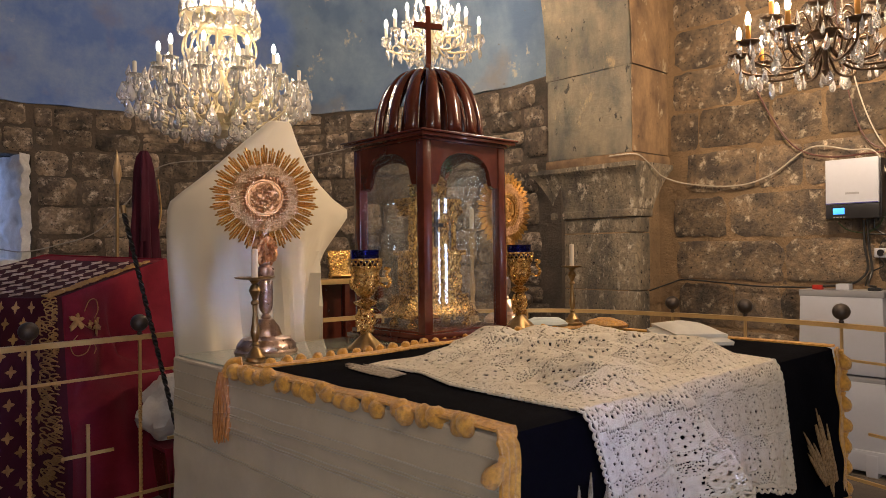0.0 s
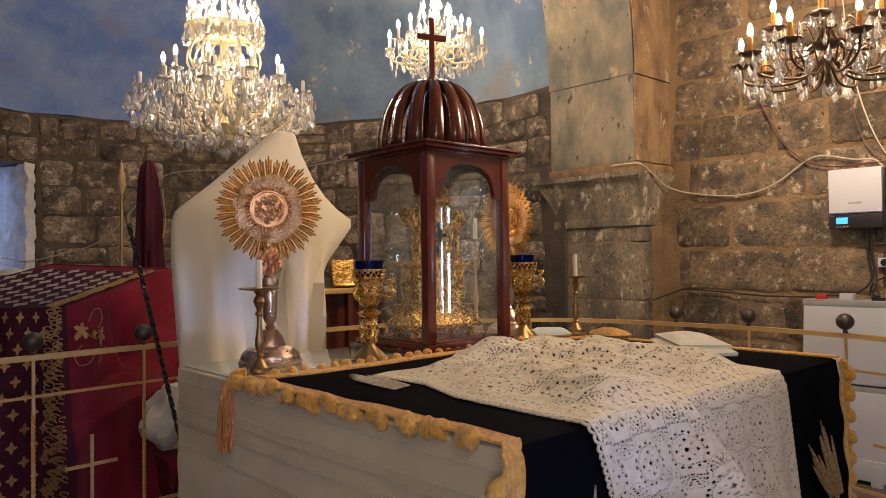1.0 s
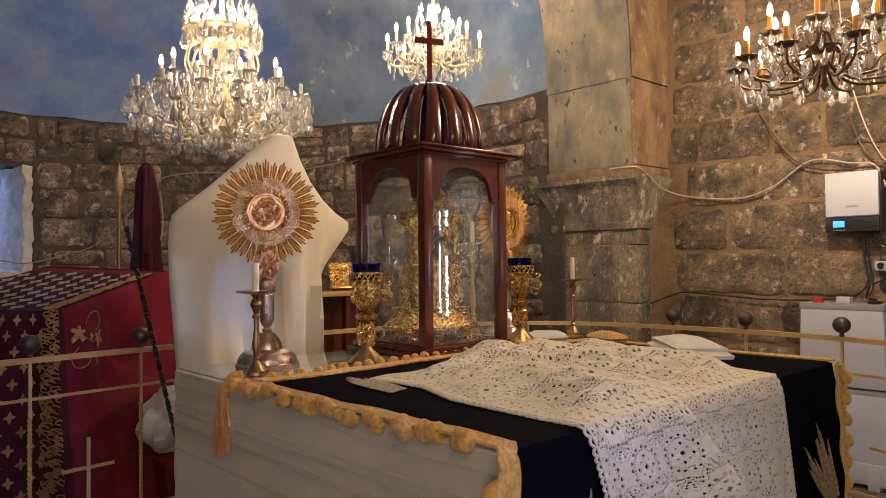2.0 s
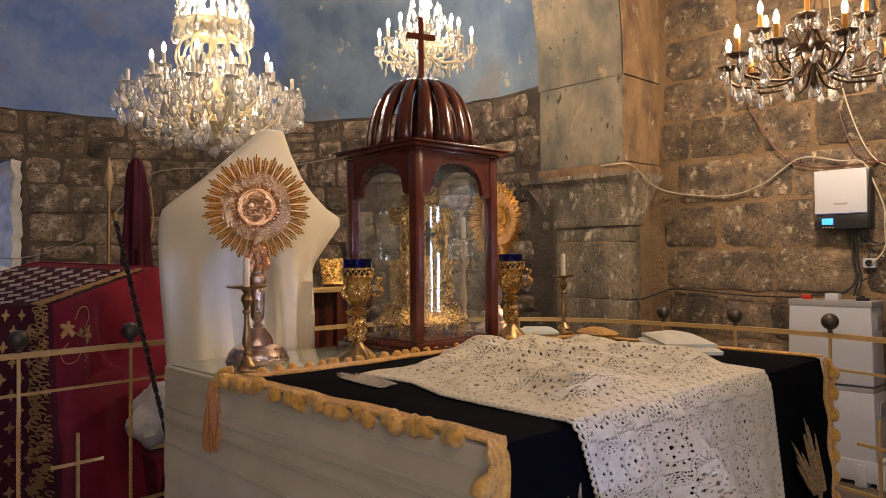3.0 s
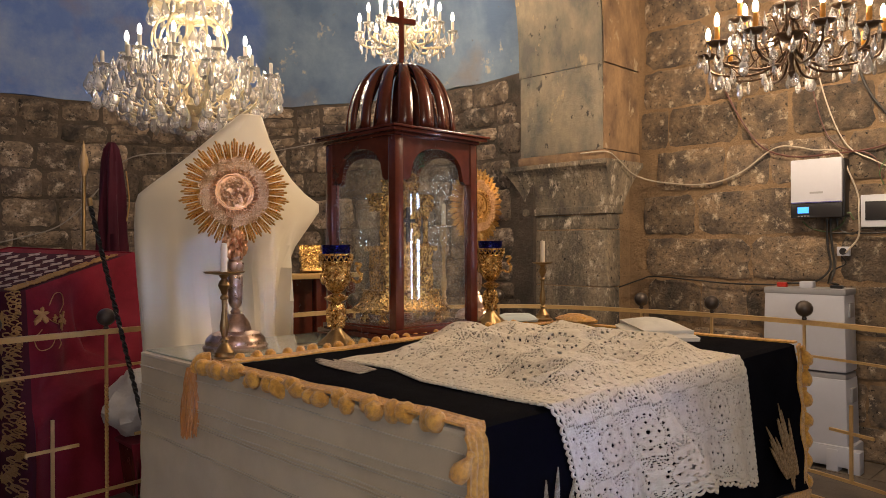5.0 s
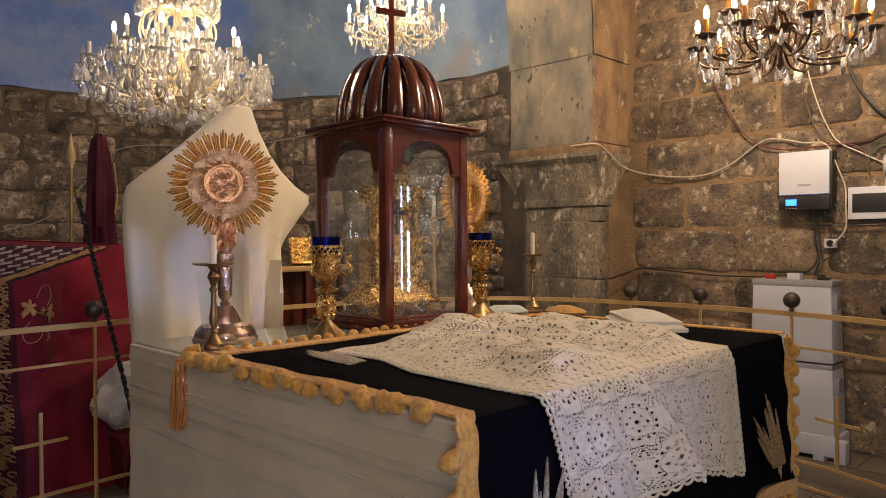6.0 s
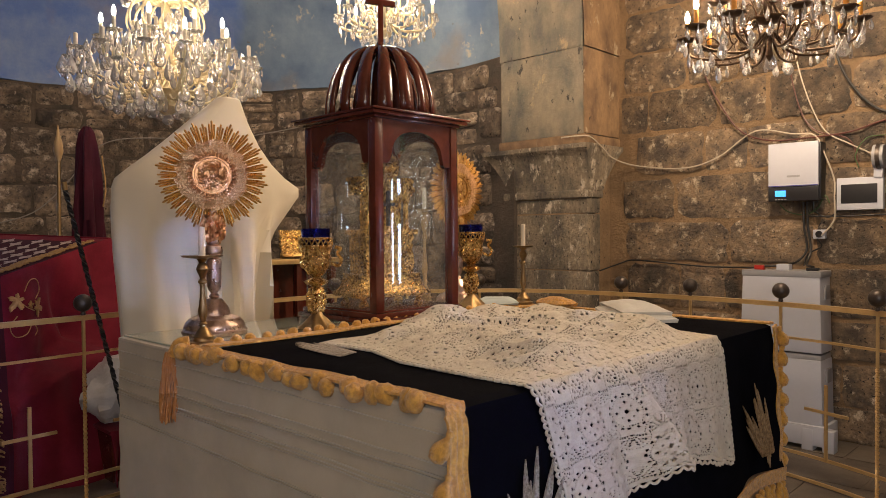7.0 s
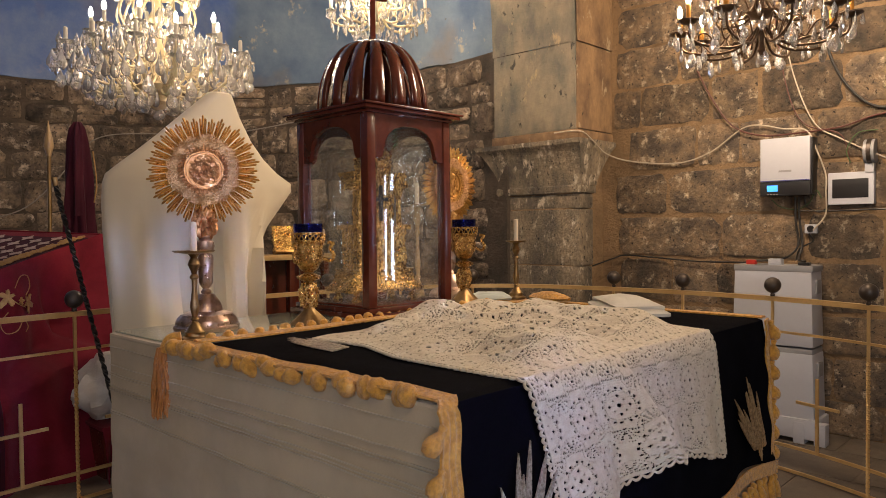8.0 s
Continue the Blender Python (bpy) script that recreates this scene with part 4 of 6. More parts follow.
def monstrance(m, disc_turn, gold, label):
    root = thing("monstrance", label, "monstrance", m, "sunburst monstrances on the altar")
    part("base", turned([(0.118, 0), (0.122, 0.006), (0.122, 0.014), (0.116, 0.018), (0.112, 0.022), (0.114, 0.03), (0.108, 0.045), (0.096, 0.055), (0.094, 0.06), (0.07, 0.068), (0.06, 0.072), (0.057, 0.085), (0.05, 0.105), (0.037, 0.122), (0.034, 0.128), (0.028, 0.135)], n=80, wob=lambda a, z: 1 + (0.02 * math.sin(a * 16) * math.sin(z * 210) if 0.021 < z < 0.056 else 0)), SILVER, root, "chased tarnished silver foot")
    part("stem", turned([(0.016, 0.135), (0.02, 0.145), (0.012, 0.155), (0.022, 0.168), (0.026, 0.18), (0.029, 0.272), (0.026, 0.285), (0.017, 0.29), (0.028, 0.298), (0.035, 0.318), (0.03, 0.336), (0.018, 0.344), (0.022, 0.36), (0.014, 0.4), (0.012, 0.48)], n=24), SILVER, root)
    part("figure_knop", cast(0.04, 7.0, (1.0, 0.75, 1.35), 0.34), gold, root, "gilt cast foliage knop").matrix_basis = pose(0, 0, 0.405)
    sun = part("sun_disc", lathe(bmesh.new(), [(0.128, 0.0), (0.128, 0.008), (0.1, 0.014), (0.098, 0.008), (0.074, 0.01), (0.072, 0.018), (0.066, 0.018), (0.064, 0.01), (0.002, 0.011)], n=64, m=pose(0, 0, 0, 90, 0, 0)), gold, root)
    sun.matrix_basis = pose(0, 0, 0.606, 0, 0, disc_turn)
    rr = random.Random(3)
    bm = bmesh.new()
    for i in range(90):
        a, r = rr.uniform(0, 6.283), 0.055 * math.sqrt(rr.random())
        ball(bm, (r * math.cos(a), -0.0135, r * math.sin(a)), rr.uniform(0.003, 0.009), 1, (1, 0.7, 1.2))
    for i in range(60):
        a, r, q, k = rr.uniform(0, 6.283), 0.05 * math.sqrt(rr.random()), rr.uniform(0, 6.283), rr.uniform(0.006, 0.013)
        c = Vector((r * math.cos(a), -0.0185, r * math.sin(a)))
        tube([c + Vector((k * math.cos(q + t), -0.001 * t, k * math.sin(q + t))) for t in (0, 0.7, 1.4, 2.1)], 0.0022, 5, 2, bm)
    part("relief", bm, gold, sun)
    bm = bmesh.new()
    for i in range(38):
        a = 6.283 * i / 38
        for r, w in ((0.077, 0.006), (0.085, 0.0048), (0.092, 0.0032)):
            b = a + (r - 0.077) * 3
            ball(bm, (r * math.cos(b), -0.018 - w * 0.3, r * math.sin(b)), w * rr.uniform(0.85, 1.2), 1)
    part("beading", bm, gold, sun)
    bm = bmesh.new()
    for i in range(420):
        a, r = 6.283 * i / 420 + rr.uniform(-0.02, 0.02), rr.uniform(0.094, 0.13)
        q = rr.uniform(0, 6.283)
        c = Vector((r * math.cos(a), rr.uniform(-0.021, -0.0155), r * math.sin(a)))
        tube([c + Vector((0.0075 * math.cos(q + t), 0, 0.0075 * math.sin(q + t))) for t in (0, 1.2, 2.4, 3.6, 4.6)], 0.0021, 5, 2, bm)
    part("filigree", bm, SILVER_BRIGHT, sun, "pierced silver filigree wreath")
    me = mesh_of(ray_mesh(), GOLD, "ray")
    for p in me.polygons:
        p.use_smooth = False
    for i in range(36):
        piece("ray", me, sun, pose(0, 0, 0, 0, 10 * i, 0) @ Matrix.Scale(1.0 if i % 2 else 0.95, 4))
    return root


SILVER_BRIGHT = mat("bright_silver", (0.76, 0.5, 0.28), 0.42, 0.9, alt=(0.42, 0.23, 0.11), scale=30, fine=150, bump=0.2)
monstrance(pose(0.235, 1.49, 1.0), -30, ROSE_GOLD, "gilt sunburst monstrance on a silver foot")
monstrance(pose(1.645, 1.52, 1.0), 0, GOLD, "gold sunburst monstrance behind the glass case")

# ---- candlesticks and lamps on the altar ----


def candlestick(m, tall, label, candle_h, metal, pan=0.055):
    root = thing("candlestick", label, "candlestick", m)
    k = tall / 0.3
    part("stick", turned([(0.046, 0), (0.05, 0.004), (0.048, 0.01), (0.036, 0.014), (0.033, 0.022), (0.035, 0.028), (0.027, 0.036 * k), (0.019, 0.05 * k), (0.01, 0.06 * k), (0.01, 0.066 * k), (0.016, 0.07 * k), (0.009, 0.078 * k), (0.014, 0.1 * k), (0.0165, 0.115 * k), (0.012, 0.14 * k), (0.008, 0.175 * k), (0.009, 0.205 * k), (0.015, 0.21 * k), (0.015, 0.216 * k), (0.008, 0.224 * k), (0.012, 0.235 * k), (0.021, 0.256 * k), (0.016, 0.27 * k), (0.01, 0.278 * k), (0.02, 0.292 * k)], n=28), metal, root)
    part("drip_pan", turned([(0.012, tall - 0.01), (pan * 0.9, tall - 0.003), (pan, tall + 0.003), (pan * 0.94, tall + 0.002), (0.012, tall - 0.001)], n=24), metal, root)
    if candle_h:
        part("candle", turned([(0.0115, tall), (0.0118, tall + candle_h * 0.8), (0.0105, tall + candle_h), (0.003, tall + candle_h + 0.002)], n=12, wob=lambda a, z: 1 + 0.06 * math.sin(a * 3 + z * 60)), WAX, root)
    return root


candlestick(pose(0.068, 1.262, 1.0), 0.305, "brass candlestick with a burnt-down ivory candle stub", 0.1, OLD_BRASS, 0.072)
candlestick(pose(1.76, 1.175, 1.018), 0.29, "small brass candlestick with an ivory candle", 0.11, OLD_BRASS)
candlestick(pose(1.585, 1.705, 1.0), 0.505, "tall turned wooden candlestick with a pale candle", 0.115, TURNED_WOOD)


def oil_lamp(m, label):
    root = thing("oil_lamp", label, "oil lamp", m, "pair of standing oil lamps")
    part("foot", turned([(0.07, 0), (0.075, 0.006), (0.06, 0.018), (0.045, 0.035), (0.025, 0.055), (0.018, 0.07)], n=40, wob=lambda a, z: 1 + 0.14 * math.sin(a * 7) * max(0, 1 - z / 0.06)), OLD_BRASS, root, "dark scalloped foot")
    part("eagle_stem", cast(0.036, 2.0, (0.95, 0.7, 1.4), 0.4), GOLD_CAST, root, "gilt stem cast as spread wings").matrix_basis = pose(0, 0, 0.115)
    part("collar", turned([(0.012, 0.16), (0.02, 0.17), (0.042, 0.182), (0.046, 0.19), (0.03, 0.198), (0.016, 0.205)], n=24, wob=lambda a, z: 1 + 0.08 * math.sin(a * 8)), GOLD_CAST, root)
    part("bowl", turned([(0.016, 0.205), (0.035, 0.22), (0.054, 0.25), (0.06, 0.28), (0.055, 0.3), (0.062, 0.318), (0.068, 0.33), (0.066, 0.335)], n=32, wob=lambda a, z: 1 + 0.03 * math.sin(a * 9) * (1 if 0.22 < z < 0.3 else 0)), GOLD_CAST, root)
    bm = bmesh.new()
    for i in range(18):
        a = 6.283 * i / 18
        for s in (-1, 1):
            tube([(0.066 * math.cos(a + d), 0.066 * math.sin(a + d), z) for d, z in ((0, 0.335), (s * 0.17, 0.358))], 0.003, 5, 0, bm)
    lathe(bm, [(0.064, 0.356), (0.07, 0.357), (0.07, 0.364), (0.064, 0.365)], n=32)
    part("pierced_rim", bm, GOLD_CAST, root)
    for s in (0, 1, 2):
        c = math.radians(120 * s + 200)
        part("handle", tube([(r * math.cos(c), r * math.sin(c), z) for r, z in ((0.058, 0.262), (0.088, 0.25), (0.1, 0.275), (0.085, 0.3), (0.098, 0.32), (0.075, 0.325))], 0.007, 8, 5), GOLD_CAST, root)
    part("glass_cup", turned([(0.045, 0.315), (0.055, 0.34), (0.059, 0.4), (0.056, 0.4), (0.051, 0.345), (0.01, 0.325)], n=28), COBALT, root, "cobalt blue glass cup")
    return root


oil_lamp(pose(0.575, 1.3, 1.0), "gilt standing oil lamp with a cobalt glass cup")
oil_lamp(pose(1.455, 1.255, 1.018), "gilt standing oil lamp with a cobalt glass cup")

# ---- folded cloths on the altar ----


def folded(name, label, m, w, d, layers, material, seed):
    root = thing(name, label, "cloth", m)
    for k in range(layers):
        def f(u, v):
            e = (max(0, math.sin(math.pi * u)) * max(0, math.sin(math.pi * v))) ** 0.45
            return ((u - 0.5) * w * (1 - 0.06 * k) + 0.01 * wave(u * 3, v * 3, 1.0, seed + k), (v - 0.5) * d * (1 - 0.05 * k) + 0.008 * wave(v * 4, u * 2, 1.0, seed + k), 0.019 * k + 0.02 * e + 0.012 * abs(wave(u * 4, v * 3, 1.0, seed)) * e)
        part("fold", sheet(22, 16, f, 0.014), material, root)
    return root


TOWEL = mat("white_towel", (0.66, 0.64, 0.58), 0.95, alt=(0.56, 0.53, 0.47), scale=12, fine=200, bump=0.4, bump_scale=300, dist=0.003)
PALE_BLUE = mat("pale_green_cloth", (0.55, 0.6, 0.56), 0.9, alt=(0.46, 0.52, 0.5), scale=8, fine=200, bump=0.3, bump_scale=300, dist=0.003)
folded("folded_towel", "white towel folded in layers on the black velvet", pose(1.53, 0.43, 1.03, 0, 0, 44), 0.48, 0.21, 3, TOWEL, 1)
folded("folded_napkin", "pale green folded napkin beside the oil lamp", pose(1.62, 1.24, 1.02, 0, 0, -40), 0.2, 0.12, 2, PALE_BLUE, 2)
folded("folded_stole", "crumpled golden yellow stole lying on the altar", pose(1.8, 1.0, 1.02, 0, 0, 70), 0.2, 0.1, 2, TRIM, 3)

# ---- the veiled stand behind the altar ----
stand = thing("veiled_stand", "tall stand hung with a plain cream satin veil", "veiled stand")
VEIL_ROWS = [(2.098, 0.778, 0.892, 0.03), (2.088, 0.765, 0.9, 0.045), (1.98, 0.63, 0.944, 0.06), (1.86, 0.49, 1.012, 0.07), (1.77, 0.385, 1.09, 0.075), (1.7, 0.3, 1.176, 0.08), (1.645, 0.238, 1.268, 0.09),
             (1.6, 0.224, 1.268, 0.1), (1.5, 0.22, 1.19, 0.11), (1.4, 0.222, 1.118, 0.12), (1.28, 0.23, 1.072, 0.14), (1.1, 0.249, 1.055, 0.16), (0.9, 0.268, 1.045, 0.17), (0.5, 0.27, 1.03, 0.18), (0.05, 0.26, 1.03, 0.19)]
bm = bmesh.new()
prev, N = None, 96
for z, xa, xb, dep in VEIL_ROWS:
    ring = []
    for i in range(N):
        a = 2 * math.pi * i / N
        c, s = math.cos(a), math.sin(a)
        pw = 0.75
        x = (xa + xb) / 2 + (xb - xa) / 2 * math.copysign(abs(c) ** pw, c)
        fall = max(0, min(1, (1.62 - z) / 0.5))
        rip = fall * (0.6 + 0.9 * max(0, min(1, (x - 0.5) / 0.4))) * (0.05 * abs(math.sin(x * 15 + 0.6 * z)) - 0.025 + 0.026 * math.sin(x * 47 + z) + 0.02 * math.sin(x * 9 - 2 * z)) + 0.008 * noise.noise(Vector((x * 4, z * 3, 2)))
        ring.append(bm.verts.new((x, 2.42 + dep * math.copysign(abs(s) ** 0.9, s) + rip * (1 if s < 0 else 0.3), z + 0.006 * math.sin(x * 9))))
    if prev:
        for i in range(N):
            bm.faces.new((prev[i], ring[i], ring[(i + 1) % N], prev[(i + 1) % N]))
    else:
        bm.faces.new(ring)
    prev = ring
bm.faces.new(prev[::-1])
part("veil", bm, VEIL, stand)
for x in (0.4, 0.9):
    part("foot", boxed((x, 2.3, 0), (x + 0.05, 2.54, 0.05), 0.006), MAHOGANY, stand)

# ---- brass railing round the altar ----
RAIL = [(-1.6, 2.5), (-0.9, 2.64), (-0.43, 2.72), (0.39, 2.8), (1.45, 2.84), (2.2, 2.72), (2.74, 2.36), (3.0, 1.95), (3.1, 1.45), (3.13, 0.9), (3.05, 0.33), (2.87, -0.17), (2.6, -0.65)]
RAIL_PTS = smooth_path([(x, y, 0) for x, y in RAIL], 10)
rail = thing("railing", "brass altar railing with twisted posts and dark ball finials", "railing")


def along(w, h, z):
    return sweep(bmesh.new(), [p + Vector((0, 0, z)) for p in RAIL_PTS], [(-w / 2, -h / 2), (w / 2, -h / 2), (w / 2, h / 2), (-w / 2, h / 2)])


part("top_bar", along(0.03, 0.026, 0.965), BRASS, rail)
part("middle_bar", along(0.013, 0.013, 0.783), BRASS, rail)
part("lower_bar", along(0.014, 0.016, 0.155), BRASS, rail)
part("foot_bar", along(0.014, 0.016, 0.02), BRASS, rail)
sq = [(-0.0075, -0.0075), (0.0075, -0.0075), (0.0075, 0.0075), (-0.0075, 0.0075)]
POST_LOW = mesh_of(sweep(bmesh.new(), [(0, 0, 0.7 * i / 60) for i in range(61)], sq, twist=70.0), BRASS, "post")
POST_TOP = mesh_of(box(bmesh.new(), (-0.007, -0.007, 0.7), (0.007, 0.007, 0.952)), BRASS, "post_top")
for me in (POST_LOW, POST_TOP):
    for p in me.polygons:
        p.use_smooth = False
BALL = mesh_of(lathe(bmesh.new(), [(0.01, 0.976), (0.014, 0.986), (0.01, 0.994)] + [(0.045 * math.sin(math.pi * (0.08 + 0.9 * i / 12)), 1.04 - 0.045 * math.cos(math.pi * (0.08 + 0.9 * i / 12))) for i in range(13)], n=20), IRON, "ball_finial")
CROSS = bmesh.new()
box(CROSS, (-0.008, -0.006, 0.155), (0.008, 0.006, 0.56), 0.001)
box(CROSS, (-0.125, -0.0055, 0.405), (0.125, 0.0055, 0.421), 0.001)
CROSS = mesh_of(CROSS, BRASS, "rail_cross")
for p in CROSS.polygons:
    p.use_smooth = False
spots = [(-0.83, 2.655), (-0.31, 2.735), (0.215, 2.785), (0.75, 2.82), (1.28, 2.84), (1.83, 2.81), (2.34, 2.65), (2.76, 2.34), (3.11, 1.4), (3.13, 0.93), (3.06, 0.37), (2.87, -0.15)]
for k, (x, y) in enumerate(spots):
    post = piece("post", POST_LOW, rail, pose(x, y, 0))
    piece("post_top", POST_TOP, post, pose(0, 0, 0))
    piece("ball_finial", BALL, post, pose(0, 0, 0))
    if k:
        px, py = spots[k - 1]
        piece("rail_cross", CROSS, rail, pose((x + px) / 2, (y + py) / 2, 0, 0, 0, math.degrees(math.atan2(y - py, x - px))))

# ---- draped lectern ----
lectern = thing("draped_lectern", "sloping lectern draped in wine-red velvet and brocade", "lectern")
LP, LQ, LS, LT = Vector((-0.04, 3.35, 1.145)), Vector((0.78, 3.86, 1.36)), Vector((0.18, 4.45, 1.40)), Vector((-0.75, 3.9, 1.16))


def drape(a, b, flare, seed, nu=44):
    out = Vector((b.y - a.y, a.x - b.x, 0)).normalized()

    def f(u, v):
        top = a.lerp(b, u)
        s = v ** 0.85
        fold = (0.05 * math.sin(u * 19 + seed + 1.5 * v) + 0.03 * math.sin(u * 33 + seed * 2)) * s
        p = top + out * (flare * s + fold)
        return (p.x, p.y, top.z * (1 - v) + 0.01 * v + 0.01 * math.sin(u * 12) * (1 - v) * v)
    return sheet(nu, 26, f, 0.006)


def quad(a, b, c, d, lift=0.0, sag=0.012):
    def f(u, v):
        p = a.lerp(b, u).lerp(d.lerp(c, u), v)
        return (p.x, p.y, p.z + lift - sag * math.sin(math.pi * u) * math.sin(math.pi * v) + 0.006 * wave(u * 6, v * 6, 1.0, 3))
    return f


part("top_cloth", sheet(24, 24, quad(LP, LQ, LS, LT), 0.006), RED, lectern)
CORNERS = [LT, LP, LQ, LS]
MID = (LP + LQ + LS + LT) / 4


def hang(s, v, lift=0.0):
    """The cloth that hangs from the top's edge: s runs round the four sides from 0 to 4, v down to the floor."""
    k = int(s) % 4
    a, b = CORNERS[k], CORNERS[(k + 1) % 4]
    top = a.lerp(b, s - int(s))
    out = Vector((top.x - MID.x, top.y - MID.y, 0)).normalized()
    d = v ** 0.6
    fold = 1.5 * (0.06 * (1.35 - 2 * abs(math.sin(s * 8 + 1.6 * v))) + 0.035 * math.sin(s * 27 + 1.0 - 2 * v) + 0.04 * math.sin(s * 6 + 5 * v)) * d
    # a swag of cloth kicks out under a slanting crease on the side towards the altar
    u = s - 1
    swag = 0.0
    if 0 < u < 1:
        e = max(0.0, min(1.0, (v - 0.55 + 0.42 * u + 0.04 * math.sin(u * 9)) / 0.1))
        w = math.sin(math.pi * u) ** 0.5
        swag = w * (0.24 * e * e * (3 - 2 * e) - 0.12 * math.exp(-((u - 0.42 - 0.25 * v) / 0.09) ** 2) * math.sin(math.pi * min(1, v * 1.6)))
    p = top + out * (0.16 * d + fold * (0.75 if swag else 1) + swag + lift)
    return Vector((p.x, p.y, (top.z + lift * 0.4) * (1 - v) + 0.008))


part("hanging_cloth", sheet(240, 60, lambda u, v: hang(u * 3.9999, v), 0.006), RED, lectern)
# the brocade runner: over the slope and down the front
ru = quad(LP.lerp(LQ, 0.0), LP.lerp(LQ, 0.86), LT.lerp(LS, 0.86), LT, 0.01)
runner = part("brocade_runner", sheet(24, 24, ru, 0.005), MAROON, lectern, "maroon brocade runner with woven silver-gilt sprigs")
part("runner_drop", sheet(60, 30, lambda u, v: hang(0.02 + u * 1.02, v * 0.98, 0.014), 0.005), MAROON, lectern, "maroon brocade hanging down the front")
SPRIG = mat("silver_gilt_weave", (0.5, 0.4, 0.35), 0.65, 0.1, alt=(0.26, 0.18, 0.15), scale=60, fine=300, bump=0.6, bump_scale=300, dist=0.003)


def sprig(f, u, v, du, dv, lift):
    """A woven motif: a stepped lozenge laid on a surface f."""
    bm = bmesh.new()
    out = []
    for i in range(16):
        a = 2 * math.pi * i / 16
        k = 1.0 if i % 4 == 0 else (0.42 if i % 2 == 0 else 0.66)
        p = Vector(f(min(1, max(0, u + du * k * math.cos(a))), min(1, max(0, v + dv * k * math.sin(a)))))
        out.append(p + lift)
    lo = [bm.verts.new(p) for p in out]
    hi = [bm.verts.new(p + lift * 0.4) for p in out]
    bm.faces.new(hi)
    for i in range(16):
        bm.faces.new((lo[i], lo[(i + 1) % 16], hi[(i + 1) % 16], hi[i]))
    return bm


for i in range(7):
    for j in range(9):
        u, v = (i + 0.5 + 0.5 * (j % 2)) / 7.6, (j + 0.7) / 9.6
        part("sprig", sprig(ru, u, v, 0.06, 0.042, Vector((0, 0, 0.007))), SPRIG, runner)


def drop_face(u, v):
    return hang(0.02 + u * 1.02, v * 0.98, 0.02)


drop_out = Vector(((LP.y - LT.y), (LT.x - LP.x), 0)).normalized()
for i in range(11):
    for j in range(13):
        part("sprig", sprig(drop_face, (i + 0.5 + 0.5 * (j % 2)) / 12.6, (j + 0.6) / 13.4, 0.02, 0.03, drop_out * 0.007), THREAD, runner)
# scrolling gold border on the edge of the runner
for face, n, lift, span in ((lambda t, w: quad(LP, LQ, LS, LT, 0.016)(t * 0.86, 0.02 + 0.08 * w), 130, Vector((0, 0, 0.004)), 1), (lambda t, w: drop_face(0.97 - 0.09 * w, t * 0.96), 130, drop_out * 0.008, 1)):
    bm = bmesh.new()
    rr = random.Random(7)
    for i in range(n):
        t, w = (i + 0.5) / n, rr.random()
        pts = [Vector(face(min(1, max(0, t + 0.012 * math.cos(q))), min(1, max(0, w + 0.25 * math.sin(q))))) + lift for q in (0, 1.1, 2.2, 3.4, 4.4)]
        tube(pts, 0.0042, 5, 2, bm)
    part("gold_border", bm, THREAD, runner)


def side_face(u, v):
    return hang(1 + u, v, 0.012)


# vine leaf and grapes worked on the side
bm = bmesh.new()
for pts in (((0.17, 0.1), (0.22, 0.06), (0.28, 0.07), (0.29, 0.12), (0.24, 0.15)), ((0.12, 0.2), (0.08, 0.24), (0.1, 0.29), (0.16, 0.29), (0.2, 0.24)), ((0.2, 0.24), (0.23, 0.29), (0.21, 0.31)), ((0.13, 0.13), (0.17, 0.17), (0.22, 0.2))):
    tube([side_face(*p) for p in pts], 0.0028, 6, 6, bm)
part("stem", bm, THREAD, lectern)
for cu, cv, sz, lean in ((0.125, 0.13, 0.075, 2.4), (0.245, 0.185, 0.075, 0.5), (0.19, 0.165, 0.03, 0.0)):
    bm = bmesh.new()
    ring = []
    for i in range(60):
        a = 2 * math.pi * i / 60
        k = sz * (0.32 + 0.68 * abs(math.cos((a - lean) * 2.5)) ** 1.5) * (0.75 + 0.25 * math.cos(a - lean)) * (1 + 0.1 * math.cos(a * 19))
        ring.append(side_face(cu + 0.75 * k * math.cos(a), cv + 0.75 * k * math.sin(a)))
    lo = [bm.verts.new(p) for p in ring]
    hi = [bm.verts.new(p + Vector((0.004, -0.009, 0))) for p in ring]
    mid = bm.verts.new(side_face(cu, cv) + Vector((0.006, -0.013, 0)))
    for i in range(60):
        bm.faces.new((lo[i], lo[(i + 1) % 60], hi[(i + 1) % 60], hi[i]))
        bm.faces.new((hi[i], hi[(i + 1) % 60], mid))
    part("embroidered_leaf", bm, THREAD, lectern)

# ---- staffs and the furled banner against the apse wall ----
staff = thing("processional_staff", "black twisted staff leaning on the brass railing", "staff")
part("shaft", sweep(bmesh.new(), [Vector((0.10, 2.66, 1.6)).lerp(Vector((0.45, 2.62, 0.0)), i / 80) for i in range(81)], [(-0.011, -0.007), (0.011, -0.007), (0.011, 0.007), (-0.011, 0.007)], twist=45.0), DARK_PLASTIC, staff)
part("ferrule", tube([(0.10, 2.66, 1.6), (0.094, 2.66, 1.64)], 0.013, 10), OLD_BRASS, staff)
spear = thing("banner_pole", "slim wooden pole with a flame-shaped gilt tip", "pole")
part("pole", tube([(0.70, 4.62, 0), (0.71, 4.6, 1.95)], 0.014, 10), OLD_BRASS, spear)
part("tip", turned([(0.014, 1.93), (0.02, 1.95), (0.034, 2.0), (0.028, 2.06), (0.012, 2.12), (0.002, 2.19)], (0.71, 4.6, 0), 14), TURNED_WOOD, spear)
banner = thing("furled_banner", "maroon banner furled round its pole", "banner")
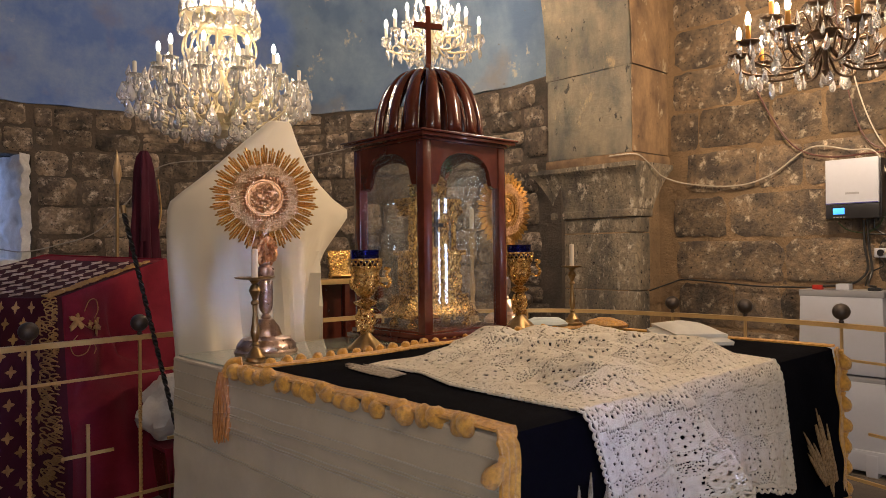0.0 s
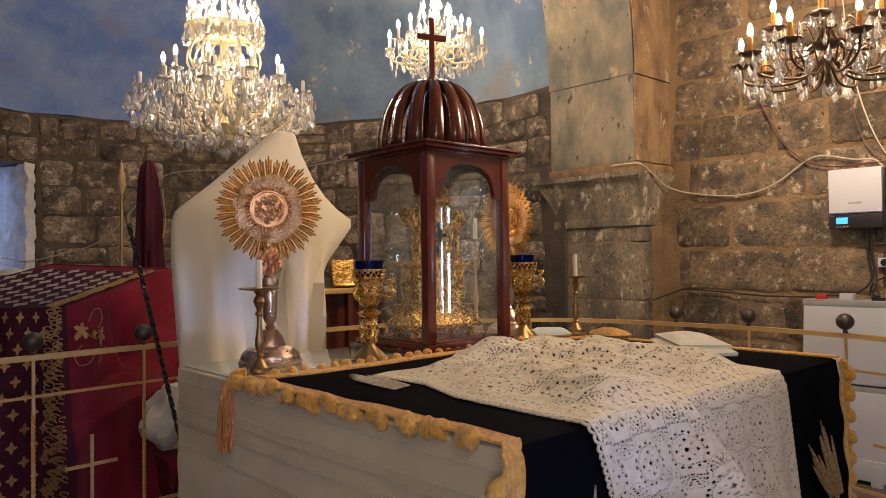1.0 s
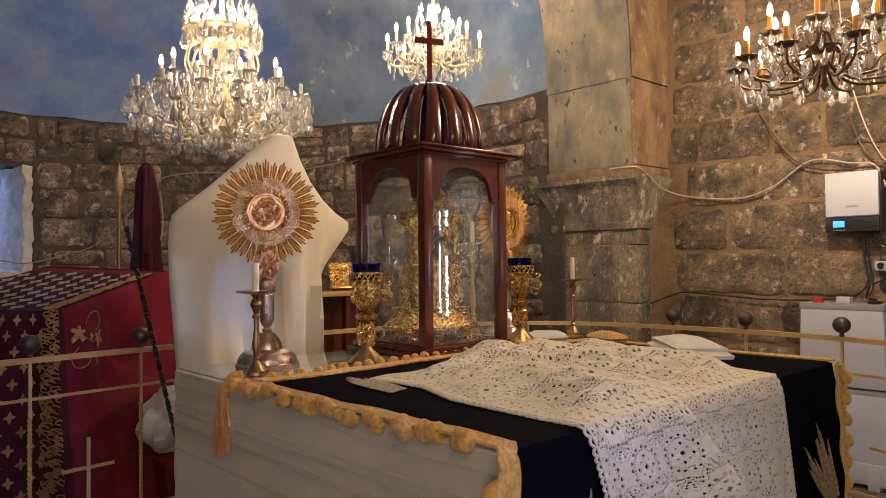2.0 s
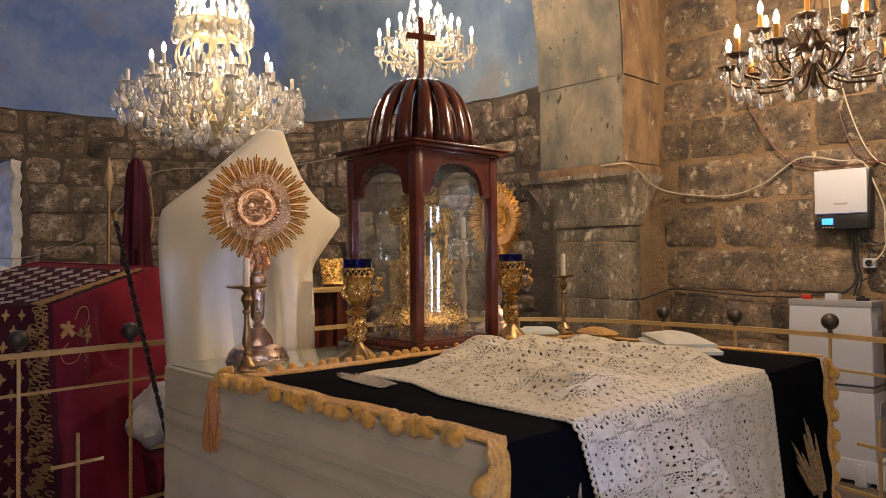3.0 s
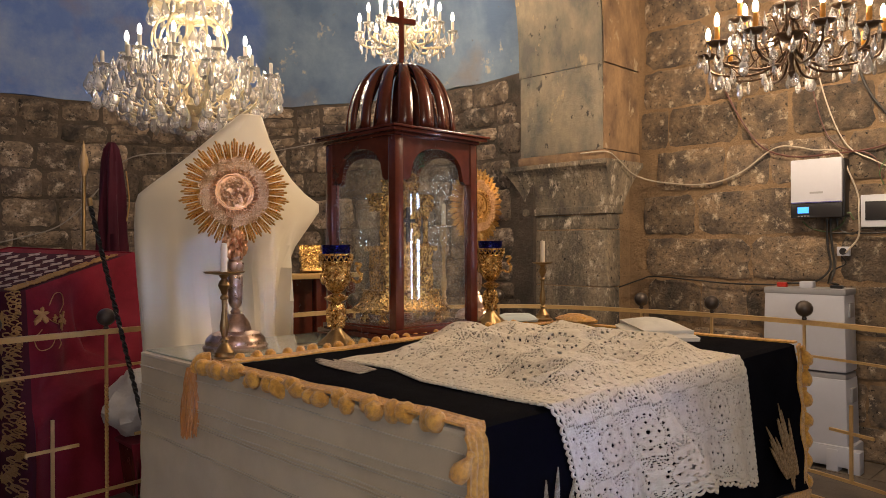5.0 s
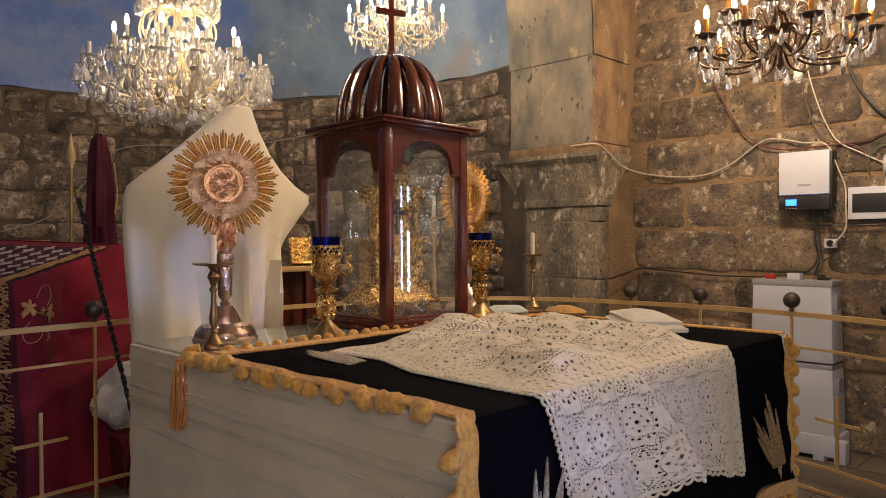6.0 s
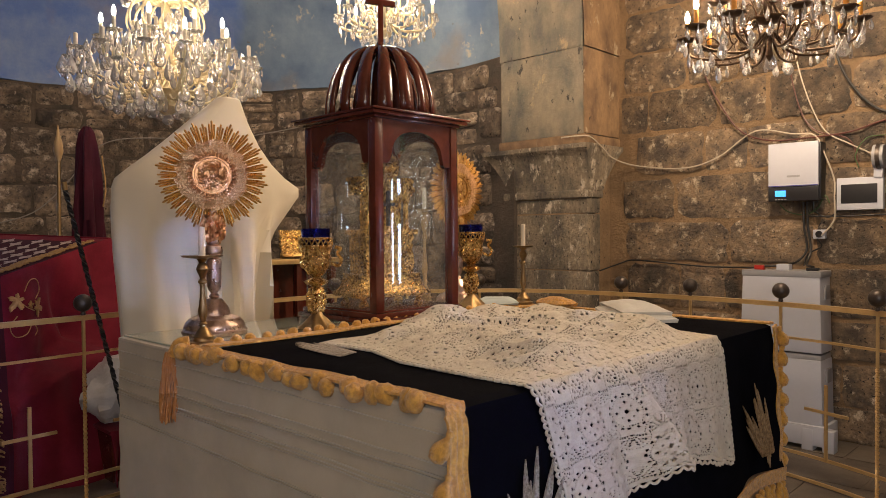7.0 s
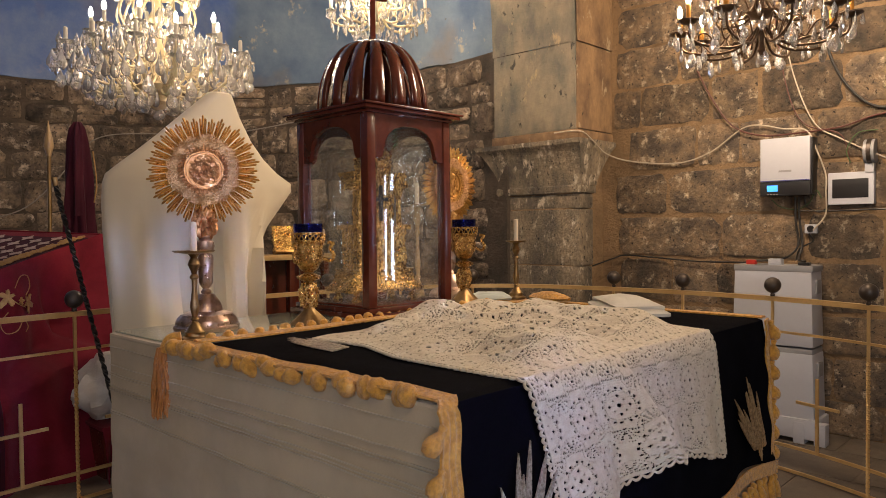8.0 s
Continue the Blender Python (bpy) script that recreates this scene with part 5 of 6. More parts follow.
part("cloth", lathe(bmesh.new(), [(0.03, 0.75), (0.115, 0.76), (0.11, 1.1), (0.095, 1.5), (0.08, 1.8), (0.06, 2.05), (0.045, 2.15), (0.02, 2.2)], (0.92, 4.62, 0), 48, wob=lambda a, z: 1 + 0.24 * math.sin(a * 5 + z * 3) + 0.13 * math.sin(a * 9 - z * 2)), MAROON, banner)
part("pole", tube([(0.93, 4.62, 0), (0.92, 4.62, 0.8)], 0.014, 8), OLD_BRASS, banner)
part("cord", tube([(0.99, 4.53, 1.98), (1.0, 4.5, 1.75), (0.98, 4.5, 1.6), (1.01, 4.52, 1.72)], 0.005, 6, 5), THREAD, banner)
thin = thing("metal_pole", "thin pale metal pole standing upright", "pole")
part("tube", tube([(1.06, 4.6, 0), (0.985, 4.62, 2.05)], 0.011, 8), GREY_PLASTIC, thin)
part("cap", ball(bmesh.new(), (0.985, 4.62, 2.055), 0.013, 2), GREY_PLASTIC, thin)

robe = thing("hanging_towel", "long white towel hung from a peg on the apse wall", "towel", pose(-2.02, 5.0, 0, 0, 0, 40))
part("peg", tube([(0, 0.08, 1.8), (0, -0.03, 1.82)], 0.01, 8), OLD_BRASS, robe)
part("towel", sheet(24, 30, lambda u, v: ((u - 0.5) * (0.16 + 0.16 * v), -0.02 + 0.03 * math.sin(u * 16 + 2 * v) * (0.4 + v), 1.81 - 0.9 * v + 0.02 * math.sin(u * 5)), 0.006), TOWEL, robe)
flag = thing("hanging_flag", "small green, white and red cloth flag on the wall", "flag", pose(3.93, -1.98, 2.2))
for k, (nm, col) in enumerate((("red", (0.4, 0.03, 0.03)), ("white", (0.7, 0.7, 0.7)), ("green", (0.02, 0.3, 0.12)))):
    part("band", sheet(6, 8, lambda u, v: (0.012 * math.sin((u + k) * 3.0 + v * 2), -0.14 + 0.08 * (k + u), 0.28 * v), 0.003), mat(nm + "_flag_cloth", col, 0.8, bump=0.1), flag)

# ---- sacks and the small shelf behind the railing ----
BAG = mat("white_plastic_sack", (0.6, 0.58, 0.55), 0.4, alt=(0.45, 0.42, 0.4), scale=8, fine=60, bump=0.5, bump_scale=25, dist=0.02)
chest = thing("covered_stool", "low stool under a dark red cover", "stool")
part("cover", sheet(16, 16, lambda u, v: (0.42 + 0.5 * u, 3.0 + 0.42 * v, 0.30 + 0.02 * math.sin(u * 9) * v), 0.02), RED, chest)
part("cover_side", drape(Vector((0.42, 3.0, 0.3)), Vector((0.92, 3.0, 0.3)), 0.02, 1.0), RED, chest)
part("body", boxed((0.44, 3.03, 0), (0.9, 3.4, 0.29), 0.01), MAHOGANY, chest)
sack = thing("plastic_sack", "crumpled white plastic sack lying on the stool", "sack", pose(0.64, 3.2, 0.47))
bm = lump(0.225, 5.0, (1.15, 0.8, 0.85), 0.45)
bmesh.ops.subdivide_edges(bm, edges=bm.edges[:], cuts=1, use_grid_fill=True)
for v in bm.verts:
    v.co += v.co.normalized() * (0.03 * abs(noise.noise(v.co * 14)) + 0.02 * noise.noise(v.co * 30))
    v.co.z = max(v.co.z, -0.155)
part("sack", bm, BAG, sack)
part("knot", lump(0.035, 2.0, (0.6, 0.6, 1.5), 0.8), BAG, sack).matrix_basis = pose(0.05, -0.02, 0.16)
shelf = thing("wall_shelf", "dark wooden stand with pale shelf edges", "shelf")
part("shelf_board", boxed((1.75, 3.6, 1.15), (2.5, 3.85, 1.19), 0.004), BRASS, shelf)
part("shelf_board", boxed((1.75, 3.6, 0.5), (2.5, 3.85, 0.53), 0.004), MAHOGANY, shelf)
for x in (1.78, 2.1, 2.43):
    part("upright", boxed((x, 3.64, 0), (x + 0.05, 3.7, 1.15), 0.004), MAHOGANY, shelf)
part("back", boxed((1.76, 3.85, 0), (2.49, 3.87, 1.15)), MAHOGANY, shelf)
icon = thing("gilt_bookstand", "gilt openwork bookstand on the shelf", "bookstand", pose(2.12, 3.72, 1.19, -18, 0, -20))
part("panel", ornate((-0.09, -0.012, 0), (0.09, 0.012, 0.23), 3, 0.016), GOLD_CAST, icon)
part("ledge", boxed((-0.09, -0.06, 0), (0.09, -0.012, 0.02), 0.004), GOLD, icon)

# ---- the battery stack, inverter and wiring on the east wall ----
bat = thing("battery_stack", "stack of two white battery modules with grey bands", "battery")


def tapered(lo, hi, top_in, bevel=0.012):
    bm = boxed(lo, hi, bevel)
    c = ((lo[0] + hi[0]) / 2, (lo[1] + hi[1]) / 2)
    for v in bm.verts:
        k = (v.co.z - lo[2]) / (hi[2] - lo[2])
        v.co.x = c[0] + (v.co.x - c[0]) * (1 - top_in * k)
        v.co.y = c[1] + (v.co.y - c[1]) * (1 - top_in * k)
    return bm


BX0, BX1, BY0, BY1 = 3.68, 3.9, 0.318, 0.84
for name, z0, z1, grow in (("lower_module", 0.06, 0.565, 0.012), ("upper_module", 0.605, 1.09, 0.0)):
    mod = part(name, tapered((BX0 - grow, BY0 + 0.02 - grow, z0), (BX1 + grow, BY1 + grow, z1), 0.05), PLASTIC, bat)
    part("lid_band", boxed((BX0 + 0.002, BY0 + 0.025, z1 - 0.012), (BX1 - 0.002, BY1 - 0.008, z1 + 0.03), 0.008), GREY_PLASTIC, mod, "grey moulded band")
    part("grip", boxed((BX0 + 0.07, BY0 + 0.018 - grow, z1 - 0.15), (BX0 + 0.16, BY0 + 0.05, z1 - 0.06), 0.006), GREY_PLASTIC, mod, "recessed grey grip")
part("base", boxed((BX0 - 0.025, BY0 - 0.01, 0.03), (BX1 + 0.02, BY1 + 0.03, 0.16), 0.015), PLASTIC, bat)
for y in (BY0 - 0.06, BY0 + 0.06, BY1 - 0.1):
    part("foot", boxed((BX0 - 0.03, y, 0), (BX0 + 0.06, y + 0.07, 0.14), 0.012), PLASTIC, bat)
part("terminal", boxed((BX0 + 0.03, 0.70, 1.12), (BX0 + 0.07, 0.76, 1.15), 0.005), mat("red_terminal", (0.5, 0.03, 0.02), 0.4, bump=0.0), bat, "red battery terminal")
part("breaker", boxed((BX0 + 0.03, 0.54, 1.12), (BX0 + 0.09, 0.62, 1.16), 0.005), PLASTIC, bat)
part("terminal", boxed((BX0 + 0.03, 0.37, 1.12), (BX0 + 0.07, 0.44, 1.14), 0.005), DARK_PLASTIC, bat)

inv = thing("inverter", "white wall-mounted solar inverter with a blue display", "inverter")
part("body", boxed((3.885, 0.405, 1.575), (3.995, 0.718, 1.945), 0.004), DARK_PLASTIC, inv)
part("cover", boxed((3.86, 0.413, 1.665), (3.885, 0.724, 1.952), 0.006), PLASTIC, inv)
fascia = part("fascia", boxed((3.862, 0.413, 1.57), (3.885, 0.724, 1.662), 0.004), DARK_PLASTIC, inv)
part("display", boxed((3.859, 0.612, 1.6), (3.8625, 0.68, 1.64), 0.001), glow("blue_display", (0.05, 0.32, 1.0), 1.5), fascia, "lit blue display")
part("logo_bar", boxed((3.8585, 0.525, 1.725), (3.8605, 0.605, 1.738)), GREY_PLASTIC, inv)
part("stripe", boxed((3.8585, 0.415, 1.667), (3.8605, 0.722, 1.672)), mat("blue_stripe", (0.05, 0.06, 0.3), 0.4, bump=0.0), inv)
for i in range(4):
    part("button", boxed((3.8595, 0.608 + 0.02 * i, 1.578), (3.8625, 0.62 + 0.02 * i, 1.584)), GREY_PLASTIC, fascia)
panel = thing("control_panel", "white wall panel with a black screen", "panel")
part("frame", boxed((3.95, 0.068, 1.503), (3.998, 0.332, 1.707), 0.006), PLASTIC, panel)
part("screen", boxed((3.9465, 0.1, 1.545), (3.9515, 0.305, 1.665), 0.001), DARK_PLASTIC, panel)
meter = thing("pipe_clamp", "grey metal clamp ring on a wall bracket", "clamp", pose(3.96, 0.09, 1.83))
part("ring", lathe(bmesh.new(), [(0.045, -0.03), (0.075, -0.03), (0.075, 0.03), (0.045, 0.03)], n=28, m=pose(0, 0, 0, 90, 0, 0)), GREY_PLASTIC, meter)
part("band", lathe(bmesh.new(), [(0.07, -0.012), (0.08, -0.012), (0.08, 0.012), (0.07, 0.012)], n=28, m=pose(0, 0, 0, 90, 0, 0)), IRON, meter)
part("bracket", boxed((-0.02, -0.02, -0.13), (0.03, 0.03, -0.07), 0.004), PLASTIC, meter)
sock = thing("wall_socket", "small white surface-mounted wall socket", "socket")
part("box", boxed((3.96, 0.4, 1.32), (3.998, 0.475, 1.38), 0.006), PLASTIC, sock)
part("rosette", lathe(bmesh.new(), [(0.022, 0), (0.022, 0.004), (0.018, 0.004), (0.016, 0.001)], n=18, m=pose(3.96, 0.437, 1.35, 0, -90, 0)), DARK_PLASTIC, sock)

WIRE_WHITE = mat("white_cable", (0.55, 0.47, 0.36), 0.5, bump=0.0)
WIRE_GREY = mat("grey_cable", (0.3, 0.27, 0.24), 0.5, bump=0.0)
WIRE_BLACK = mat("black_cable", (0.02, 0.018, 0.016), 0.45, bump=0.0)
WIRE_RED = mat("brown_cable", (0.12, 0.04, 0.03), 0.45, bump=0.0)


def cable(label, pts, r, material):
    ob = part("cable", tube(pts, r, 8, 8), material)
    return tagged(ob, label, "cable")


W = 3.952
cable("white cable slung across pier and wall", [(3.475, 2.12, 2.1), (3.47, 1.98, 2.1), (3.5, 1.885, 2.09), (3.62, 1.87, 2.035), (3.8, 1.86, 1.945), (W, 1.73, 1.885), (W, 1.36, 1.844), (W, 1.1, 1.907), (W, 0.845, 2.062), (W, 0.6, 2.02), (W, 0.461, 1.995), (W - 0.01, 0.392, 1.85), (W, 0.345, 1.7), (W - 0.03, 0.335, 1.589), (W, 0.345, 1.443), (W, 0.42, 1.34)], 0.005, WIRE_WHITE)
cable("white cable running up the wall", [(W, 0.0, 1.78), (W, 0.25, 1.92), (W, 0.42, 2.05), (W, 0.55, 2.4), (W, 0.62, 2.8), (W, 0.66, 3.3)], 0.0042, WIRE_WHITE)
cable("thin brown cable running up the wall", [(W, 0.2, 1.76), (W, 0.26, 1.95), (W, 0.46, 2.03), (W, 0.56, 2.2), (W, 0.64, 2.6), (W, 0.7, 3.2)], 0.004, WIRE_RED)
cable("thick black cable looping along the wall", [(W, -0.6, 2.05), (W, -0.1, 2.08), (W, 0.12, 2.14), (W, 0.3, 2.4), (W, 0.37, 2.75), (W, 0.4, 3.3)], 0.009, WIRE_BLACK)
cable("thick black cable looping along the wall", [(W, -0.6, 2.1), (W, 0.0, 2.06), (W, 0.25, 2.0), (W, 0.5, 1.985), (W, 0.75, 1.99), (W, 0.95, 2.08), (W, 1.1, 2.3), (W, 1.2, 2.5)], 0.0055, WIRE_RED)
cable("thin black cable along a joint of the wall", [(3.66, 1.9, 1.08), (3.9, 1.86, 1.13), (W, 1.78, 1.155), (W, 1.5, 1.14), (W, 1.2, 1.12), (W, 0.85, 1.12)], 0.006, WIRE_BLACK)
cable("pair of black battery cables", [(3.92, 0.52, 1.56), (3.93, 0.52, 1.4), (3.92, 0.5, 1.25), (3.88, 0.55, 1.17), (3.76, 0.6, 1.15), (3.73, 0.7, 1.145)], 0.0075, WIRE_BLACK)
cable("pair of black battery cables", [(3.92, 0.5, 1.56), (3.93, 0.495, 1.4), (3.92, 0.475, 1.25), (3.86, 0.48, 1.16), (3.76, 0.44, 1.15), (3.73, 0.4, 1.145)], 0.0075, WIRE_BLACK)
cable("thin dark cable hanging below the panel", [(W, 0.32, 1.5), (W, 0.38, 1.46), (W, 0.46, 1.5), (W, 0.47, 1.56)], 0.005, WIRE_BLACK)
cable("thin dark cable hanging below the socket", [(W - 0.02, 0.44, 1.32), (W, 0.42, 1.27), (W, 0.5, 1.22), (W - 0.02, 0.52, 1.14)], 0.005, WIRE_BLACK)
cable("thin dark cable along the wall", [(W, 0.5, 1.47), (W, 0.3, 1.465), (W, 0.0, 1.47), (W, -0.4, 1.46)], 0.005, WIRE_BLACK)
WIRE_GREEN = mat("green_earth_wire", (0.07, 0.13, 0.04), 0.5, bump=0.0)
cable("thin green earth wire tangled below the inverter", [(W, 0.68, 1.55), (W - 0.01, 0.62, 1.5), (W, 0.52, 1.48), (W - 0.015, 0.44, 1.52), (W, 0.4, 1.6), (W, 0.37, 1.55)], 0.0035, WIRE_GREEN)
cable("thin green earth wire beside the clamp", [(W, 0.2, 1.76), (W - 0.01, 0.22, 1.85), (W, 0.16, 1.95), (W, 0.05, 1.96)], 0.0035, WIRE_GREEN)
ang = lambda deg, r=R_APSE - 0.07: (CX + r * math.cos(radians(deg)), CY + r * math.sin(radians(deg)))
cable("grey cable slung along the apse wall", [(*ang(92), 1.47), (*ang(88), 1.44), (*ang(83), 1.5), (*ang(77), 1.62), (*ang(72), 1.9), (*ang(68), 2.2), (*ang(64), 2.33), (*ang(56), 2.36), (*ang(48), 2.33), (*ang(38), 2.4), (*ang(25), 2.5)], 0.0055, WIRE_GREY)

# ---- chandeliers ----


def drop_mesh(r, h, name="crystal_drop"):
    bm = bmesh.new()
    lathe(bm, [(0.002, 0), (r * 0.16, -h * 0.06), (r * 0.34, -h * 0.2), (r * 0.74, -h * 0.42), (r, -h * 0.63), (r * 0.93, -h * 0.8), (r * 0.55, -h * 0.95), (0.002, -h)], n=10)
    for v in bm.verts:
        v.co.y *= 0.5
    me = mesh_of(bm, CRYSTAL, name)
    for p in me.polygons:
        p.use_smooth = False
    return me


FLAME = [(0.007, 0), (0.012, 0.012), (0.0135, 0.024), (0.011, 0.042), (0.006, 0.056), (0.001, 0.064)]
CREAM_ARM = mat("milky_gilt_glass", (0.86, 0.78, 0.58), 0.2, 0.2, alt=(0.7, 0.56, 0.3), scale=20, fine=80, bump=0.1, coat=0.5)
SLEEVE = mat("candle_sleeve", (0.75, 0.7, 0.6), 0.5, bump=0.0)
AMBER_SLEEVE = mat("amber_candle_sleeve", (0.75, 0.33, 0.05), 0.5, bump=0.0)


def chandelier(m, label, tiers, stem, metal, sleeve, drops, seed, cups, dripmat, bar=0.0085):
    """tiers: (arms, reach, arm root height, cup height, unlit share). drops: (count, ring radius, height, size index)."""
    rr = random.Random(seed)
    root = thing("chandelier", label, "chandelier", m)
    part("stem", turned(stem, n=24), metal, root)
    for ti, (n, reach, z0, z1, unlit) in enumerate(tiers):
        arm_me = mesh_of(tube([(0.02, 0, z0), (reach * 0.3, 0, z0 - 0.09), (reach * 0.65, 0, z0 - 0.1), (reach * 0.95, 0, z1 - 0.07), (reach, 0, z1)], bar, 8, 6), metal, "arm")
        curl_me = mesh_of(tube([(reach * 0.25, 0, z0 - 0.05), (reach * 0.4, 0, z0 + 0.03), (reach * 0.55, 0, z0 + 0.0), (reach * 0.5, 0, z0 - 0.06), (reach * 0.42, 0, z0 - 0.03)], bar * 0.65, 6, 6), metal, "scroll")
        tip_me = mesh_of(tube([(reach * 0.6, 0, z0 - 0.1), (reach * 0.75, 0, z0 - 0.04), (reach * 0.86, 0, z0 - 0.05), (reach * 0.84, 0, z0 - 0.1), (reach * 0.78, 0, z0 - 0.085)], bar * 0.6, 6, 6), metal, "scroll")
        cup_me = mesh_of(lathe(bmesh.new(), [(0.008, 0), (0.03, 0.006), (cups, 0.02), (cups * 0.95, 0.022), (0.02, 0.012), (0.012, 0.03)], n=18, wob=lambda a, z: 1 + 0.07 * math.cos(a * 9)), dripmat, "drip_cup")
        candle_me = mesh_of(lathe(bmesh.new(), [(0.012, 0.02), (0.012, 0.095), (0.008, 0.1)], n=12), sleeve, "candle_sleeve")
        bulb_me = mesh_of(lathe(bmesh.new(), FLAME, n=12), BULB, "bulb")
        for i in range(n):
            turn = 360 / n * i + ti * 17 + rr.uniform(-3, 3)
            arm = piece("arm", arm_me, root, pose(0, 0, 0, 0, 0, turn))
            piece("scroll", curl_me, arm, pose(0, 0, 0))
            piece("scroll", tip_me, arm, pose(0, 0, 0))
            piece("drip_cup", cup_me, arm, pose(reach, 0, z1))
            piece("candle_sleeve", candle_me, arm, pose(reach, 0, z1))
            if rr.random() > unlit:
                piece("bulb", bulb_me, arm, pose(reach, 0, z1 + 0.1))
            for k in range(5):
                a = 6.283 * k / 5
                piece("crystal_drop", DROPS[k % 2], arm, pose(reach + cups * 0.85 * math.cos(a), cups * 0.85 * math.sin(a), z1 + 0.016, 0, 0, rr.uniform(0, 360)))
    for n, r, z, k in drops:
        for i in range(n):
            a = 6.283 * (i + rr.random() * 0.5) / n
            q = r * rr.uniform(0.93, 1.05)
            piece("crystal_drop", DROPS[k], root, pose(q * math.cos(a), q * math.sin(a), z + rr.uniform(-0.025, 0.025), rr.uniform(-8, 8), rr.uniform(-8, 8), rr.uniform(0, 360)))
    return root


DROPS = [drop_mesh(0.013, 0.055), drop_mesh(0.018, 0.075), drop_mesh(0.029, 0.1), drop_mesh(0.045, 0.09), drop_mesh(0.036, 0.115)]
GLASS_STEM = [(0.004, 0.06), (0.04, 0.08), (0.07, 0.12), (0.05, 0.16), (0.11, 0.2), (0.13, 0.22), (0.05, 0.26), (0.03, 0.32), (0.05, 0.38), (0.06, 0.44), (0.03, 0.5), (0.025, 0.6), (0.06, 0.64), (0.03, 0.7), (0.02, 0.8), (0.015, 1.0), (0.01, 3.4)]
big = chandelier(pose(0.99, 3.45, 2.085), "large crystal chandelier with many lit candle bulbs",
                 [(14, 0.555, 0.3, 0.39, 0.5), (10, 0.38, 0.42, 0.51, 0.1), (8, 0.5, 0.24, 0.3, 1.0), (6, 0.2, 0.5, 0.54, 0.7)], GLASS_STEM, CREAM_ARM, SLEEVE,
                 [(30, 0.58, 0.36, 4), (28, 0.53, 0.31, 4), (24, 0.47, 0.27, 4), (20, 0.4, 0.235, 4), (17, 0.31, 0.21, 4), (14, 0.22, 0.18, 4), (9, 0.13, 0.16, 4), (1, 0.0, 0.1, 3), (36, 0.54, 0.42, 1), (30, 0.46, 0.46, 2), (26, 0.36, 0.46, 2),
                  (24, 0.26, 0.56, 2), (18, 0.18, 0.66, 4), (18, 0.255, 0.86, 4), (18, 0.245, 0.96, 4), (16, 0.2, 1.06, 4), (20, 0.15, 0.9, 2), (34, 0.44, 0.36, 1), (30, 0.57, 0.44, 1)], 5, 0.05, CRYSTAL, 0.0082)
# gilt basket hoops of the large chandelier
for i in range(12):
    part("hoop", tube([(0.04, 0, 0.78), (0.12, 0, 0.8), (0.2, 0, 0.76), (0.235, 0, 0.66), (0.21, 0, 0.58), (0.16, 0, 0.5), (0.12, 0, 0.44)], 0.0085, 6, 5), CREAM_ARM, big).matrix_basis = pose(0, 0, 0, 0, 0, 30 * i)
part("hoop_ring", lathe(bmesh.new(), [(0.244, 0.862), (0.252, 0.862), (0.252, 0.87), (0.244, 0.87)], n=40), CREAM_ARM, big)
part("hoop_ring", lathe(bmesh.new(), [(0.1, 0.79), (0.14, 0.795), (0.14, 0.81), (0.1, 0.81)], n=40), CREAM_ARM, big)
chandelier(pose(2.48, 3.0, 2.79), "small crystal chandelier with lit candle bulbs", [(8, 0.35, 0.2, 0.2, 0.1), (5, 0.2, 0.32, 0.3, 0.0)],
           [(0.004, 0.03), (0.03, 0.06), (0.05, 0.1), (0.03, 0.15), (0.06, 0.2), (0.03, 0.28), (0.02, 0.4), (0.04, 0.45), (0.015, 0.55), (0.01, 2.4)], CREAM_ARM, SLEEVE,
           [(26, 0.37, 0.15, 1), (22, 0.28, 0.13, 1), (14, 0.18, 0.1, 1), (8, 0.1, 0.07, 1), (1, 0, 0.03, 2), (18, 0.2, 0.36, 1), (14, 0.14, 0.46, 1), (12, 0.12, 0.56, 1)], 6, 0.04, CRYSTAL, 0.01)
chandelier(pose(2.533, 0.246, 2.145), "dark bronze scrolled chandelier with lit bulbs and crystal drops", [(10, 0.385, 0.2, 0.2, 0.08), (6, 0.25, 0.34, 0.33, 0.05)],
           [(0.003, 0.06), (0.02, 0.09), (0.012, 0.13), (0.018, 0.2), (0.012, 0.24), (0.085, 0.262), (0.09, 0.27), (0.02, 0.285), (0.014, 0.33), (0.05, 0.35), (0.014, 0.37), (0.012, 0.6), (0.01, 3.425)], BRONZE, AMBER_SLEEVE,
           [(20, 0.39, 0.15, 1), (12, 0.3, 0.12, 1), (10, 0.24, 0.24, 0), (9, 0.26, 0.32, 1), (7, 0.33, 0.13, 2), (5, 0.15, 0.14, 1), (1, 0, 0.1, 2)], 8, 0.055, BRONZE, 0.0066)

# ---- wall stones: every block proud of its mortar ----


